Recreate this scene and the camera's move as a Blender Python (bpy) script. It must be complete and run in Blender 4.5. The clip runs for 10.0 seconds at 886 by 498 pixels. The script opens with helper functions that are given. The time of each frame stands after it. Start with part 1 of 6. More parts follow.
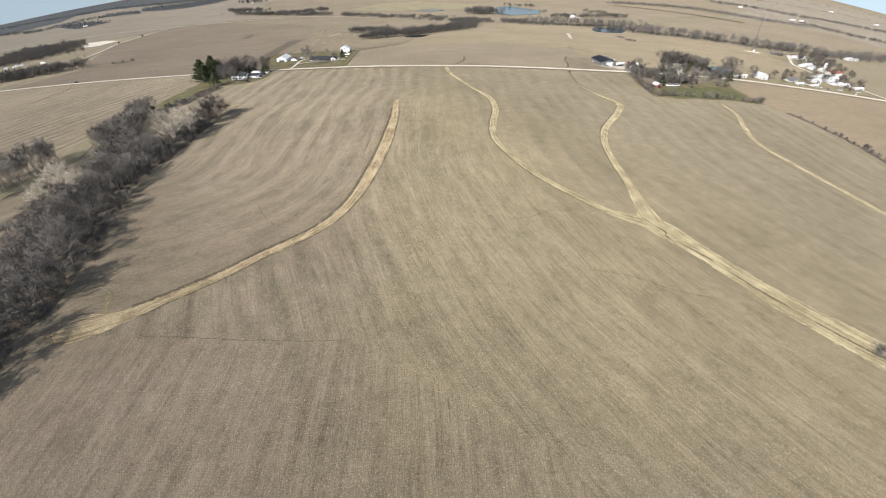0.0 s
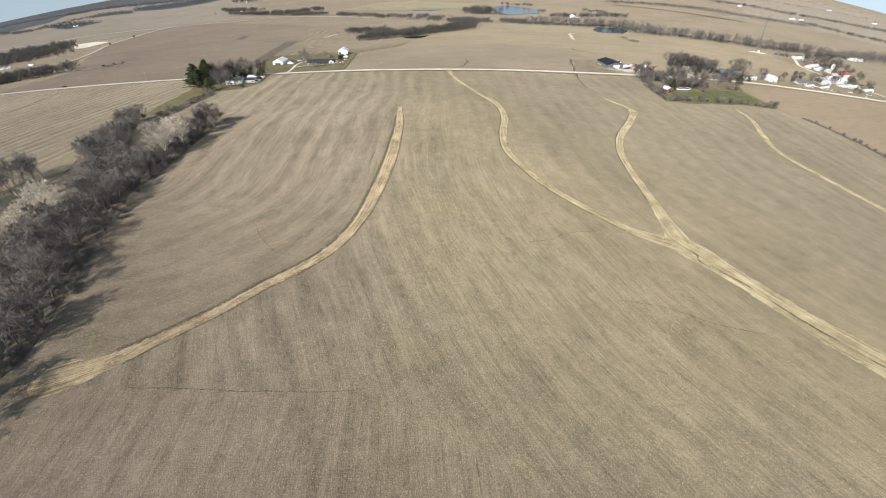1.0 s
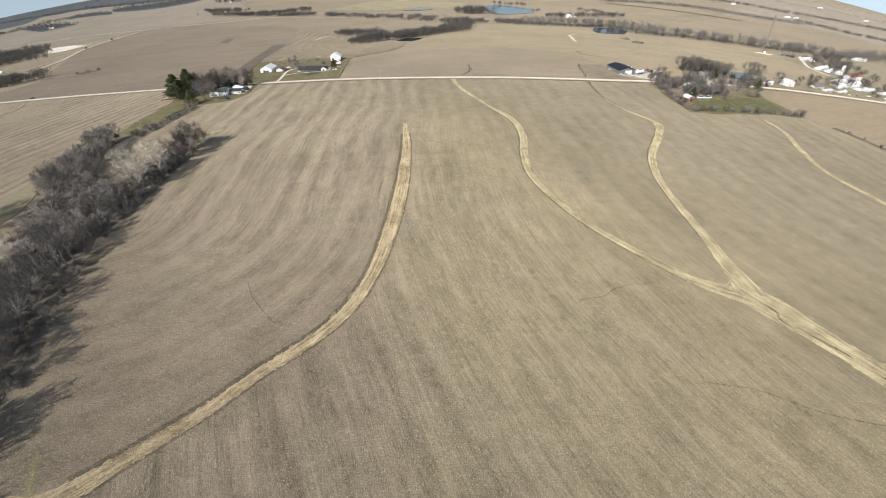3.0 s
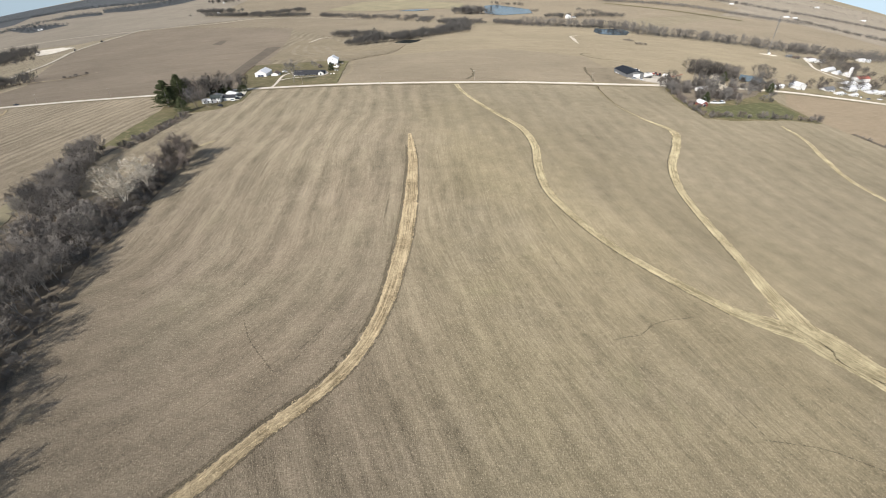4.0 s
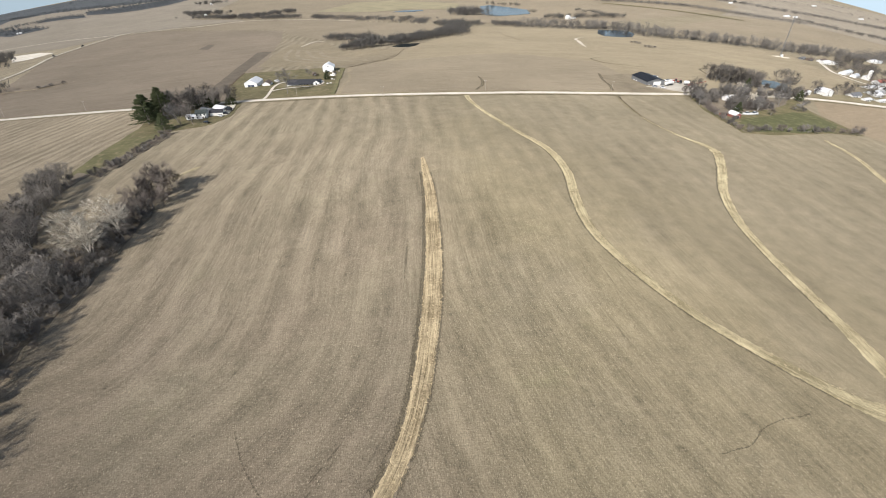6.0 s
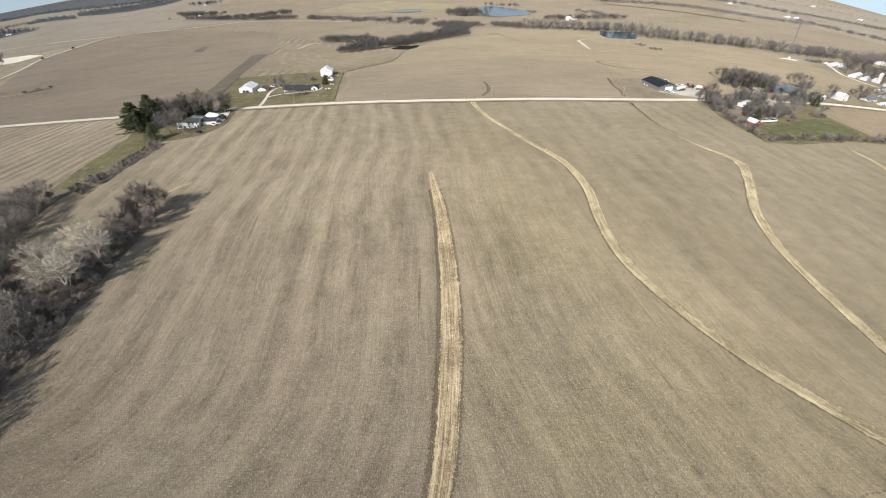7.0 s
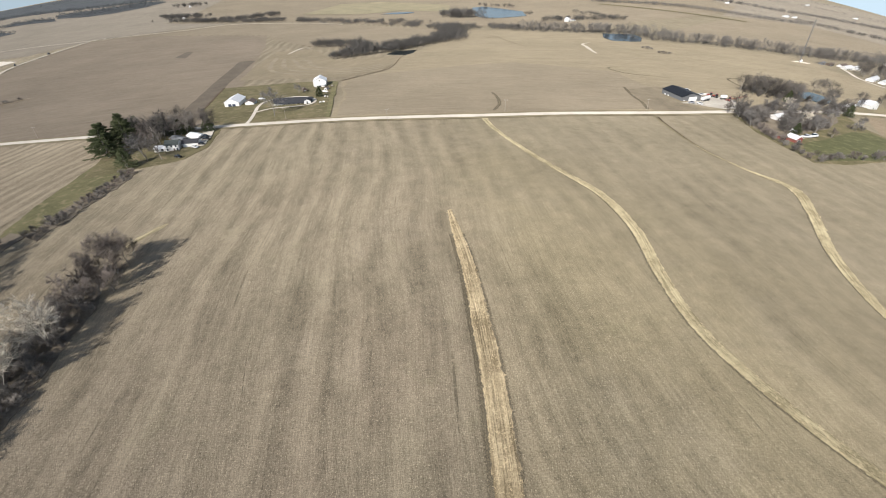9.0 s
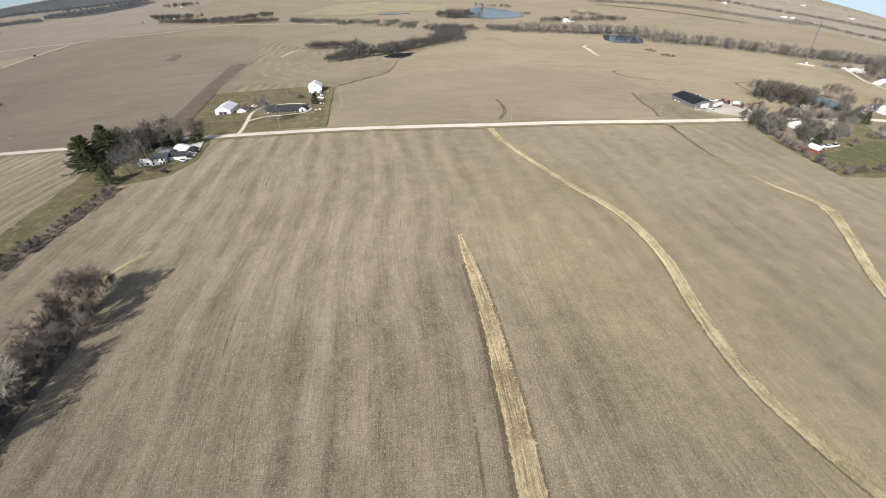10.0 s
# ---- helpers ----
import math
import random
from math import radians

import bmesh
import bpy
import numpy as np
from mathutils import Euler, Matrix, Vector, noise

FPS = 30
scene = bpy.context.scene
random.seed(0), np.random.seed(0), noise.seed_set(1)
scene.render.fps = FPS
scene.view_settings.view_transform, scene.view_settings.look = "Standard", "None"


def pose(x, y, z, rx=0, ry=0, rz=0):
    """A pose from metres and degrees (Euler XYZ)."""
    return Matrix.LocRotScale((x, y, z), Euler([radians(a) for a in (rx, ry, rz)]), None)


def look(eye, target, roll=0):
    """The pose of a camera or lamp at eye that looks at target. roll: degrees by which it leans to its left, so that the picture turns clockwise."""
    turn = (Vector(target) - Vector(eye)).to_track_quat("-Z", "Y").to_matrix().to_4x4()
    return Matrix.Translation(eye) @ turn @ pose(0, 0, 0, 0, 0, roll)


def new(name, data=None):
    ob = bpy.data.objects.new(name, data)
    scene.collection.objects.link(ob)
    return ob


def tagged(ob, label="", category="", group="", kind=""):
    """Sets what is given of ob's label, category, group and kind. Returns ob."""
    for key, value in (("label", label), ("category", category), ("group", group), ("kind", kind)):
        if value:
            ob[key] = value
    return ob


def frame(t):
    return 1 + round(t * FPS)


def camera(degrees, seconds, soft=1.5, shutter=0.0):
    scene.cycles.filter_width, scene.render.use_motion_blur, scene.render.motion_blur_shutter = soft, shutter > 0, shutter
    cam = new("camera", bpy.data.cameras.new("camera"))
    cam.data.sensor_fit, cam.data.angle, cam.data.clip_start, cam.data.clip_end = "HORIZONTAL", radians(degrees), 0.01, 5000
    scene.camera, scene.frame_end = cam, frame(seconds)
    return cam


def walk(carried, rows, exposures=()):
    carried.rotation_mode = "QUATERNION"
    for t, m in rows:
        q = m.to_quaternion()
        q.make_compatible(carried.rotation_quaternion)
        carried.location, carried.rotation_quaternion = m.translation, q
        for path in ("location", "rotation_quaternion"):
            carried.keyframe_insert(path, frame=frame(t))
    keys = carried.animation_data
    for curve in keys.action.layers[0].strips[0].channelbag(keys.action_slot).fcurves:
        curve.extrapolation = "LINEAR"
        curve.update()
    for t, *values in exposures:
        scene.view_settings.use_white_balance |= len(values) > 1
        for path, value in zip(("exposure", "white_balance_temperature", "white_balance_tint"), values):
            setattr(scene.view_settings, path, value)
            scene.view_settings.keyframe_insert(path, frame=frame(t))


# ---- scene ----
cam = camera(87.3, 10.0, soft=1.0)
PATH = [
    (0, (1.335, -3.215, 88.871), (1.288, -1.55, 87.765), -0.2),
    (0.5, (-2.664, 5.918, 89.263), (-2.704, 7.582, 88.154), -0.2),
    (1, (-6.467, 15.126, 89.531), (-6.497, 16.789, 88.42), -0.2),
    (1.5, (-10.152, 24.383, 89.69), (-10.171, 26.045, 88.577), -0.2),
    (2, (-13.799, 33.799, 89.771), (-13.808, 35.459, 88.657), -0.3),
    (2.5, (-17.327, 43.293, 89.727), (-17.325, 44.953, 88.611), -0.3),
    (4, (-27.572, 72.307, 89.205), (-27.541, 73.965, 88.087), -0.3),
    (4.5, (-30.843, 82.141, 89.001), (-30.804, 83.799, 87.883), -0.3),
    (5, (-34.025, 91.972, 88.734), (-33.977, 93.628, 87.615), -0.3),
    (5.5, (-37.136, 101.812, 88.435), (-37.081, 103.468, 87.315), -0.4),
    (7, (-45.941, 131.647, 87.551), (-45.865, 133.302, 86.431), -0.4),
    (7.5, (-48.721, 141.662, 87.328), (-48.636, 143.316, 86.207), -0.4),
    (8, (-51.365, 151.705, 87.115), (-51.273, 153.359, 85.994), -0.4),
    (8.5, (-53.889, 161.694, 86.944), (-53.788, 163.347, 85.822), -0.5),
    (9, (-56.237, 171.743, 86.906), (-56.126, 173.395, 85.784), -0.5),
    (9.5, (-58.464, 181.768, 86.975), (-58.342, 183.419, 85.852), -0.4),
    (10, (-60.509, 191.766, 87.122), (-60.377, 193.415, 85.998), -0.4),
]
walk(cam, [(t, look(eye, target, roll)) for t, eye, target, roll in PATH])

# ---- light ----
SUN_AZIMUTH, SUN_HEIGHT = 215.4, 34.2          # degrees clockwise from +y, and above the horizon
world = bpy.data.worlds.new("world")
scene.world = world
world.use_nodes = True
wt = world.node_tree
sky = wt.nodes.new("ShaderNodeTexSky")
sky.sky_type, sky.sun_disc = "NISHITA", False
sky.sun_elevation, sky.sun_rotation = radians(SUN_HEIGHT), radians(SUN_AZIMUTH)
sky.altitude, sky.air_density, sky.dust_density, sky.ozone_density = 200, 1.0, 1.0, 1.3
# the land is bent down to fit the view: the low sky goes on down to its edge
way = wt.nodes.new("ShaderNodeTexCoord")
split, lowest, joined = wt.nodes.new("ShaderNodeSeparateXYZ"), wt.nodes.new("ShaderNodeMath"), wt.nodes.new("ShaderNodeCombineXYZ")
lowest.operation, lowest.inputs[1].default_value = "MAXIMUM", 0.13
wt.links.new(way.outputs["Generated"], split.inputs[0])
wt.links.new(split.outputs[2], lowest.inputs[0])
for socket, source in zip(joined.inputs, (split.outputs[0], split.outputs[1], lowest.outputs[0])):
    wt.links.new(source, socket)
wt.links.new(joined.outputs[0], sky.inputs[0])
haze = wt.nodes.new("ShaderNodeHueSaturation")
haze.inputs["Saturation"].default_value = 0.75
wt.links.new(sky.outputs[0], haze.inputs["Color"])
wt.links.new(haze.outputs[0], wt.nodes["Background"].inputs[0])
wt.nodes["Background"].inputs[1].default_value = 0.09
sun = new("sun", bpy.data.lights.new("sun", "SUN"))
sun.data.energy, sun.data.angle, sun.data.color = 3.75, radians(0.53), (1.0, 0.955, 0.905)
a, h = radians(SUN_AZIMUTH), radians(SUN_HEIGHT)
sun.matrix_world = look((400 * math.sin(a), 400 * math.cos(a), 400 * math.tan(h)), (0, 0, 0))
scene.view_settings.exposure = 0.5

# ---- helpers of this scene ----
COEF = (-8.07191, -0.00453, 0.01179, -0.06261, 0.28471, -0.32286, -0.51350, 0.33867, 0.04010, 0.23139, -0.02901, 0.03616)


# grass waterways, as (x, y, width) along each
WEST_WATERWAY = [(-42.0, 341, 1.8), (-40.5, 322, 4.2), (-38.9, 300, 5.2), (-38.3, 270, 6), (-38.5, 245, 6.4), (-39.5, 225, 6.4), (-41.1, 207, 6), (-43.8, 187, 5.2), (-48, 171, 4.8), (-54.3, 158.5, 4.6), (-62.8, 148.5, 4.4), (-71, 140.5, 4.4), (-81, 129, 4.6), (-95, 116, 5), (-103, 109, 6.5), (-109, 104.8, 9), (-113.5, 102.5, 12.5), (-117.5, 100.5, 14), (-120.5, 99.5, 10), (-122.5, 99, 3)]
MIDDLE_WATERWAY = [(-8, 469, 4), (-6, 450, 3), (1, 420, 3), (9.5, 394, 3.6), (18, 372, 3.6), (26.5, 351, 4.4), (29.3, 322, 4.8), (25.6, 292, 4.6), (24.8, 265, 4.3), (31.5, 240, 4.2), (41, 220, 4.2), (51, 206, 4.4), (61, 195, 4.8), (70, 186, 6), (78, 181, 8), (89, 176, 12)]
EAST_WATERWAY = [(109, 440, 0.15), (108.4, 425, 0.3), (109, 408, 0.8), (117, 384, 2.2), (128.5, 364, 5), (121, 341, 5.2), (103.4, 307, 4.8), (94.4, 278, 4.5), (91.8, 249, 4.8), (91.6, 217, 5.4), (90.4, 196, 7.5), (90, 178, 12)]
LOWER_WATERWAY = [(86, 183, 8), (92, 172, 15), (99, 162, 12), (108.5, 147, 11), (120, 130, 13), (133, 115, 16), (143, 105, 17), (160, 90, 18), (190, 66, 18)]
OUTER_WATERWAY = [(227, 399, 2.88), (226, 372, 3.36), (215, 338, 4.56), (206.5, 305, 4.32), (210.5, 276, 4.32), (220.5, 244, 4.56), (229.5, 213, 5.04), (238.5, 180, 5.04)]
WATERWAYS = (WEST_WATERWAY, MIDDLE_WATERWAY, EAST_WATERWAY, LOWER_WATERWAY, OUTER_WATERWAY)

# shallow swales along the waterways and a gentle roll between them, on a grid of 4 m
ROLL_X, ROLL_Y, ROLL_STEP = -330.0, -90.0, 4.0
rx_, ry_ = np.meshgrid(ROLL_X + ROLL_STEP * np.arange(190), ROLL_Y + ROLL_STEP * np.arange(165), indexing="ij")
near = np.full(rx_.shape, 1e9)
for line in WATERWAYS:
    for (ax, ay, _), (bx, by, _) in zip(line, line[1:]):
        t_ = np.clip(((rx_ - ax) * (bx - ax) + (ry_ - ay) * (by - ay)) / ((bx - ax) ** 2 + (by - ay) ** 2), 0.0, 1.0)
        near = np.minimum(near, np.hypot(rx_ - ax - t_ * (bx - ax), ry_ - ay - t_ * (by - ay)))
near = near / 16.0
ROLL = 0.9 * near * np.exp((1.0 - near * near) / 2)
for kx, ky, turn, height in ((0.051, 0.018, 0.4, 0.2), (-0.034, 0.047, 2.1, 0.14), (0.083, -0.022, 4.0, 0.13), (0.021, 0.061, 5.2, 0.08), (0.071, 0.035, 1.1, 0.1)):
    ROLL += height * np.sin(kx * rx_ + ky * ry_ + turn) * np.clip(near / 0.8, 0.0, 1.0)
fade = lambda v: np.clip(v, 0.0, 1.0) ** 2 * (3 - 2 * np.clip(v, 0.0, 1.0))
ROLL *= fade((rx_ + np.where(ry_ < 240, 175.0, 205.0)) / 60.0) * fade((340.0 - rx_) / 60.0) * fade((ry_ + 80.0) / 40.0) * fade((468.0 - ry_) / 60.0)
# an old terrace below the farmhouse
TERRACE = [(-205, 366), (-186, 380), (-173.7, 389.8), (-152.4, 413.1), (-132.8, 426.4), (-111.8, 444.8), (-90, 457), (-60, 466)]
away = np.full(rx_.shape, 1e9)
for (ax, ay), (bx, by) in zip(TERRACE, TERRACE[1:]):
    t_ = np.clip(((rx_ - ax) * (bx - ax) + (ry_ - ay) * (by - ay)) / ((bx - ax) ** 2 + (by - ay) ** 2), 0.0, 1.0)
    away = np.minimum(away, np.hypot(rx_ - ax - t_ * (bx - ax), ry_ - ay - t_ * (by - ay)))
ROLL -= 0.5 * np.exp(-((away / 9.0) ** 2))
# a broad hollow along the eastern waterway, sunk to fit the camera's view
hollow = rx_ - (94.0 + 0.1 * (ry_ - 180.0))
ROLL -= 2.2 * np.exp(-((hollow / 32.0) ** 2)) * fade((ry_ - 150.0) / 70.0) * fade((400.0 - ry_) / 70.0)
ROLL_ROWS = ROLL.tolist()


def ground_z(x, y):
    """The lie of the land, bent to fit the camera's view: a broad crest under the flight, falling away to both sides.
    """
    u, v = x + 20.0, y - 230.0
    r2 = u * u + v * v
    bowl = lambda s, r: np.sqrt(s * s + r * r) - r
    terms = (1.0, u, v, bowl(u, 80.0), bowl(u, 300.0), bowl(u, 1200.0), np.sqrt(r2 + 400.0 ** 2) - 400.0, np.sqrt(r2 + 1500.0 ** 2) - 1500.0,
             u * v / np.sqrt(r2 + 400.0 ** 2), bowl(v, 300.0), u * np.abs(u) / np.sqrt(r2 + 300.0 ** 2), u * u / np.sqrt(r2 + 300.0 ** 2))
    z = sum(c * term for c, term in zip(COEF, terms))
    z = z - 9.0 * np.clip((u - 900.0) / 1000.0, 0.0, 1.2) ** 2          # the far east is lowered to fit the skyline in view
    z = np.where(z < -250.0, -250.0 - 170.0 * np.tanh((-250.0 - z) / 170.0), z)
    i, j = (np.asarray(x) - ROLL_X) / ROLL_STEP, (np.asarray(y) - ROLL_Y) / ROLL_STEP
    i, j = np.clip(i, 0, ROLL.shape[0] - 1.001), np.clip(j, 0, ROLL.shape[1] - 1.001)
    i0, j0 = i.astype(int), j.astype(int)
    a, b = i - i0, j - j0
    return z + (ROLL[i0, j0] * (1 - a) + ROLL[i0 + 1, j0] * a) * (1 - b) + (ROLL[i0, j0 + 1] * (1 - a) + ROLL[i0 + 1, j0 + 1] * a) * b


def gz(x, y):
    """The same at one place, in plain numbers."""
    u, v = x + 20.0, y - 230.0
    r2 = u * u + v * v
    far, mid, root = math.sqrt(r2 + 2250000.0), math.sqrt(r2 + 160000.0), math.sqrt(r2 + 90000.0)
    terms = (1.0, u, v, math.sqrt(u * u + 6400.0) - 80.0, math.sqrt(u * u + 90000.0) - 300.0, math.sqrt(u * u + 1440000.0) - 1200.0, mid - 400.0, far - 1500.0,
             u * v / mid, math.sqrt(v * v + 90000.0) - 300.0, u * abs(u) / root, u * u / root)
    z = sum(c * term for c, term in zip(COEF, terms)) - 9.0 * min(1.2, max(0.0, (u - 900.0) / 1000.0)) ** 2
    if z < -250.0:
        z = -250.0 - 170.0 * math.tanh((-250.0 - z) / 170.0)
    i, j = min(max((x - ROLL_X) / ROLL_STEP, 0.0), 188.99), min(max((y - ROLL_Y) / ROLL_STEP, 0.0), 163.99)
    i0, j0 = int(i), int(j)
    a, b = i - i0, j - j0
    low, high = ROLL_ROWS[i0], ROLL_ROWS[i0 + 1]
    return z + (low[j0] * (1 - a) + high[j0] * a) * (1 - b) + (low[j0 + 1] * (1 - a) + high[j0 + 1] * a) * b


class Nodes:
    """A short way to write a node material."""

    def __init__(self, name, material=None):
        self.material = material or bpy.data.materials.new(name)
        self.material.use_nodes = True
        self.tree = self.material.node_tree
        self.shader = self.tree.nodes["Principled BSDF"]

    def put(self, kind, inputs=(), operation="", use_clamp=False, rotation_type="", data_type="", blend_type="", bands_direction="", interpolation_type=""):
        node = self.tree.nodes.new("ShaderNode" + kind)
        if operation:
            node.operation = operation
        if use_clamp:
            node.use_clamp = True
        if rotation_type:
            node.rotation_type = rotation_type
        if data_type:
            node.data_type, node.blend_type = data_type, blend_type
        if interpolation_type:
            node.interpolation_type = interpolation_type
        if bands_direction:
            node.bands_direction = bands_direction
        for key, value in dict(inputs).items():
            self.link(value, node.inputs[key])
        return node

    def link(self, value, socket):
        if isinstance(value, bpy.types.NodeSocket):
            self.tree.links.new(value, socket)
        else:
            socket.default_value = value

    def set(self, **inputs):
        for key, value in inputs.items():
            self.link(value, self.shader.inputs[key.replace("_", " ")])
        return self

    def math(self, operation, a, b=0.0, clamp=False):
        return self.put("Math", {0: a, 1: b}, operation=operation, use_clamp=clamp).outputs[0]

    def position(self, heading=0.0, stretch=(1, 1, 1)):
        place = self.put("NewGeometry").outputs["Position"]
        turned = self.put("VectorRotate", {"Vector": place, "Angle": radians(heading)}, rotation_type="Z_AXIS").outputs[0]
        return self.put("VectorMath", {0: turned, 1: stretch}, operation="MULTIPLY").outputs[0]

    def noise(self, where, scale=1.0, detail=3.0, rough=0.55, distortion=0.0):
        return self.put("TexNoise", {"Vector": where, "Scale": scale, "Detail": detail, "Roughness": rough, "Distortion": distortion}).outputs["Fac"]

    def ramp(self, fac, *stops):
        node = self.put("ValToRGB", {"Fac": fac})
        while len(node.color_ramp.elements) < len(stops):
            node.color_ramp.elements.new(0.5)
        for element, (at, colour) in zip(node.color_ramp.elements, stops):
            element.position, element.color = at, (*colour, 1) if len(colour) == 3 else colour
        return node.outputs[0]

    def mix(self, fac, a, b, blend="MIX"):
        node = self.put("Mix", data_type="RGBA", blend_type=blend)
        for socket, value in ((node.inputs[0], fac), (node.inputs[6], a), (node.inputs[7], b)):
            self.link((*value, 1) if isinstance(value, tuple) and len(value) == 3 else value, socket)
        return node.outputs[2]

    def bump(self, height, strength, distance):
        self.link(self.put("Bump", {"Height": height, "Strength": strength, "Distance": distance}).outputs[0], self.shader.inputs["Normal"])


def field_material(name, dark, light, heading, swath=13.0, strength=1.0, straw=0.4, lines=0.0, stripes=0.0, smooth=(200.0, 370.0), hues=True, contour=False):
    """Bare crop stubble: wide patches, machine swaths and rows along the heading, straw and clods. Their contrast and
    tone fade towards the north-east, to imitate distance and flatter shadows there.
    """
    n = Nodes(name)
    along = n.position(heading)
    bent = n.put("VectorMath", {0: along, 1: n.put("VectorMath", {0: n.put("TexNoise", {"Vector": n.position(), "Scale": 0.008, "Detail": 1.0}).outputs["Color"], 1: (14.0, 0, 0)},
                 operation="MULTIPLY").outputs[0]}, operation="ADD").outputs[0]
    broken = 1.0
    if contour:
        # the rows run straight in the north and swing round to the south-east, all side by side
        spot = n.put("SeparateXYZ", {"Vector": n.position()})
        aside, below = n.math("SUBTRACT", 420.0, spot.outputs[0]), n.math("MAXIMUM", n.math("SUBTRACT", 290.0, spot.outputs[1]), 0.0)
        shift = n.math("SUBTRACT", aside, n.math("SQRT", n.math("ADD", n.math("MULTIPLY", aside, aside), n.math("MULTIPLY", below, below))))
        # west of the western waterway they swing to the south-west, round the foot of the wood
        inside, under = n.math("MAXIMUM", n.math("ADD", spot.outputs[0], 165.0), 0.0), n.math("MAXIMUM", n.math("SUBTRACT", 228.0, spot.outputs[1]), 0.0)
        radius = n.math("SQRT", n.math("ADD", n.math("MULTIPLY", inside, inside), n.math("MULTIPLY", under, under)))
        beyond = n.math("LESS_THAN", radius, n.math("ADD", n.math("MULTIPLY", n.math("MULTIPLY", under, under), 0.0005), 126.0))
        swing = n.math("SUBTRACT", radius, inside)
        shift = n.math("ADD", shift, n.math("MULTIPLY", beyond, n.math("SUBTRACT", swing, shift)))
        turned = n.math("MULTIPLY", beyond, swing)
        broken = n.put("MapRange", {"Value": turned, "From Min": 0.0, "From Max": 24.0, "To Min": 1.0, "To Max": 0.45}).outputs[0]
        bent = n.put("VectorMath", {0: bent, 1: n.put("CombineXYZ", {"X": shift, "Y": n.math("MULTIPLY", turned, -2.0)}).outputs[0]}, operation="ADD").outputs[0]
    stretched = lambda sx, sy: n.put("VectorMath", {0: bent, 1: (sx, sy, 0.0)}, operation="MULTIPLY").outputs[0]
    mask = lambda value, low, high: n.ramp(value, (low, (0, 0, 0)), (high, (1, 1, 1)))
    across = n.put("SeparateXYZ", {"Vector": bent}).outputs[0]
    spot_y = n.put("SeparateXYZ", {"Vector": n.position()}).outputs[1]
    east = n.put("MapRange", {"Value": n.put("SeparateXYZ", {"Vector": n.position()}).outputs[0], "From Min": -52.0, "From Max": -14.0}).outputs[0]
    # fades the texture where distance and frontal sun leave little shadow contrast
    reach = n.put("MapRange", {"Value": n.put("VectorMath", {0: n.position(), 1: (1.5, 1.0, 0.0)}, operation="DOT_PRODUCT").outputs["Value"], "From Min": smooth[0], "From Max": smooth[1], "To Min": 1.0, "To Max": 0.26}).outputs[0]
    warm = n.put("MapRange", {"Value": n.put("VectorMath", {0: n.position(), 1: (1.5, 1.0, 0.0)}, operation="DOT_PRODUCT").outputs["Value"], "From Min": 290.0, "From Max": 470.0, "To Min": 1.0, "To Max": 0.1}).outputs[0]
    close = lambda wave: n.math("ADD", n.math("MULTIPLY", n.math("SUBTRACT", wave, 0.5), reach), 0.5)
    patches = n.noise(n.position(), 0.011, 4.0, 0.6)
    blotch = n.noise(stretched(0.045, 0.02), 1.0, 5.0, 0.62)
    mottle = n.noise(n.position(), 0.16, 5.0, 0.68)
    smudge = n.noise(stretched(0.34, 0.055), 1.0, 4.0, 0.62)
    passes = n.noise(stretched(2.6 / swath, 0.008), 1.0, 2.0, 0.55)
    rows = n.noise(stretched(1.25, 0.04), 1.0, 2.0, 0.65)
    clods = n.noise(stretched(0.6, 0.4), 1.0, 4.0, 0.75)
    fine = n.noise(stretched(1.9, 0.5), 1.0, 3.0, 0.75)
    grain = n.noise(n.position(), 2.3, 3.0, 0.8)
    calm = lambda wave: n.math("ADD", n.math("MULTIPLY", n.math("SUBTRACT", wave, 0.5), n.math("ADD", n.math("MULTIPLY", reach, 0.6), 0.4)), 0.5)
    eased = lambda wave: n.math("ADD", n.math("MULTIPLY", n.math("SUBTRACT", close(wave), 0.5), broken), 0.5)
    fac = 0.5
    for wave, weight in ((calm(patches), 0.6), (calm(blotch), 0.4), (mottle, 0.42), (eased(smudge), 0.55), (eased(passes), 0.3), (eased(rows), 0.5), (close(clods), 0.5), (close(fine), 0.45), (close(grain), 0.98)):
        fac = n.math("ADD", fac, n.math("MULTIPLY", n.math("SUBTRACT", wave, 0.5), weight * strength))
    if stripes:
        wander = n.math("MULTIPLY", n.noise(stretched(0.03, 0.012), 1.0, 3.0, 0.6), 9.0)
        wave = n.math("SINE", n.math("ADD", n.math("MULTIPLY", across, 2 * math.pi / swath), wander))
        shown = n.math("MULTIPLY", mask(n.noise(stretched(0.06, 0.013), 1.0, 3.0, 0.6), 0.34, 0.6), n.math("SUBTRACT", 1.0, n.math("MULTIPLY", east, 0.65)))
        fac = n.math("ADD", fac, n.math("MULTIPLY", n.math("MULTIPLY", wave, n.math("MULTIPLY", shown, broken)), stripes))
    # the fade also darkens the colour, for less light thrown back there
    fac = n.math("ADD", fac, n.math("MULTIPLY", n.math("SUBTRACT", reach, 1.0), 0.16))
    colour = n.ramp(fac, (0.12, dark), (0.88, light))
    if hues:
        # greyish mauve soil on the western slope, darkened as if shaded; yellower chaff over the middle, brightened for
        # the glow opposite the sun
        mauve = n.math("MULTIPLY", mask(n.noise(n.position(40.0), 0.02, 4.0, 0.65), 0.22, 0.56), n.math("SUBTRACT", 1.0, n.math("MULTIPLY", east, 0.85)))
        colour = n.mix(n.math("MULTIPLY", mauve, n.put("MapRange", {"Value": spot_y, "From Min": 180.0, "From Max": 420.0, "To Min": 0.75, "To Max": 0.25}).outputs[0]), colour, (0.965, 0.905, 0.945), "MULTIPLY")
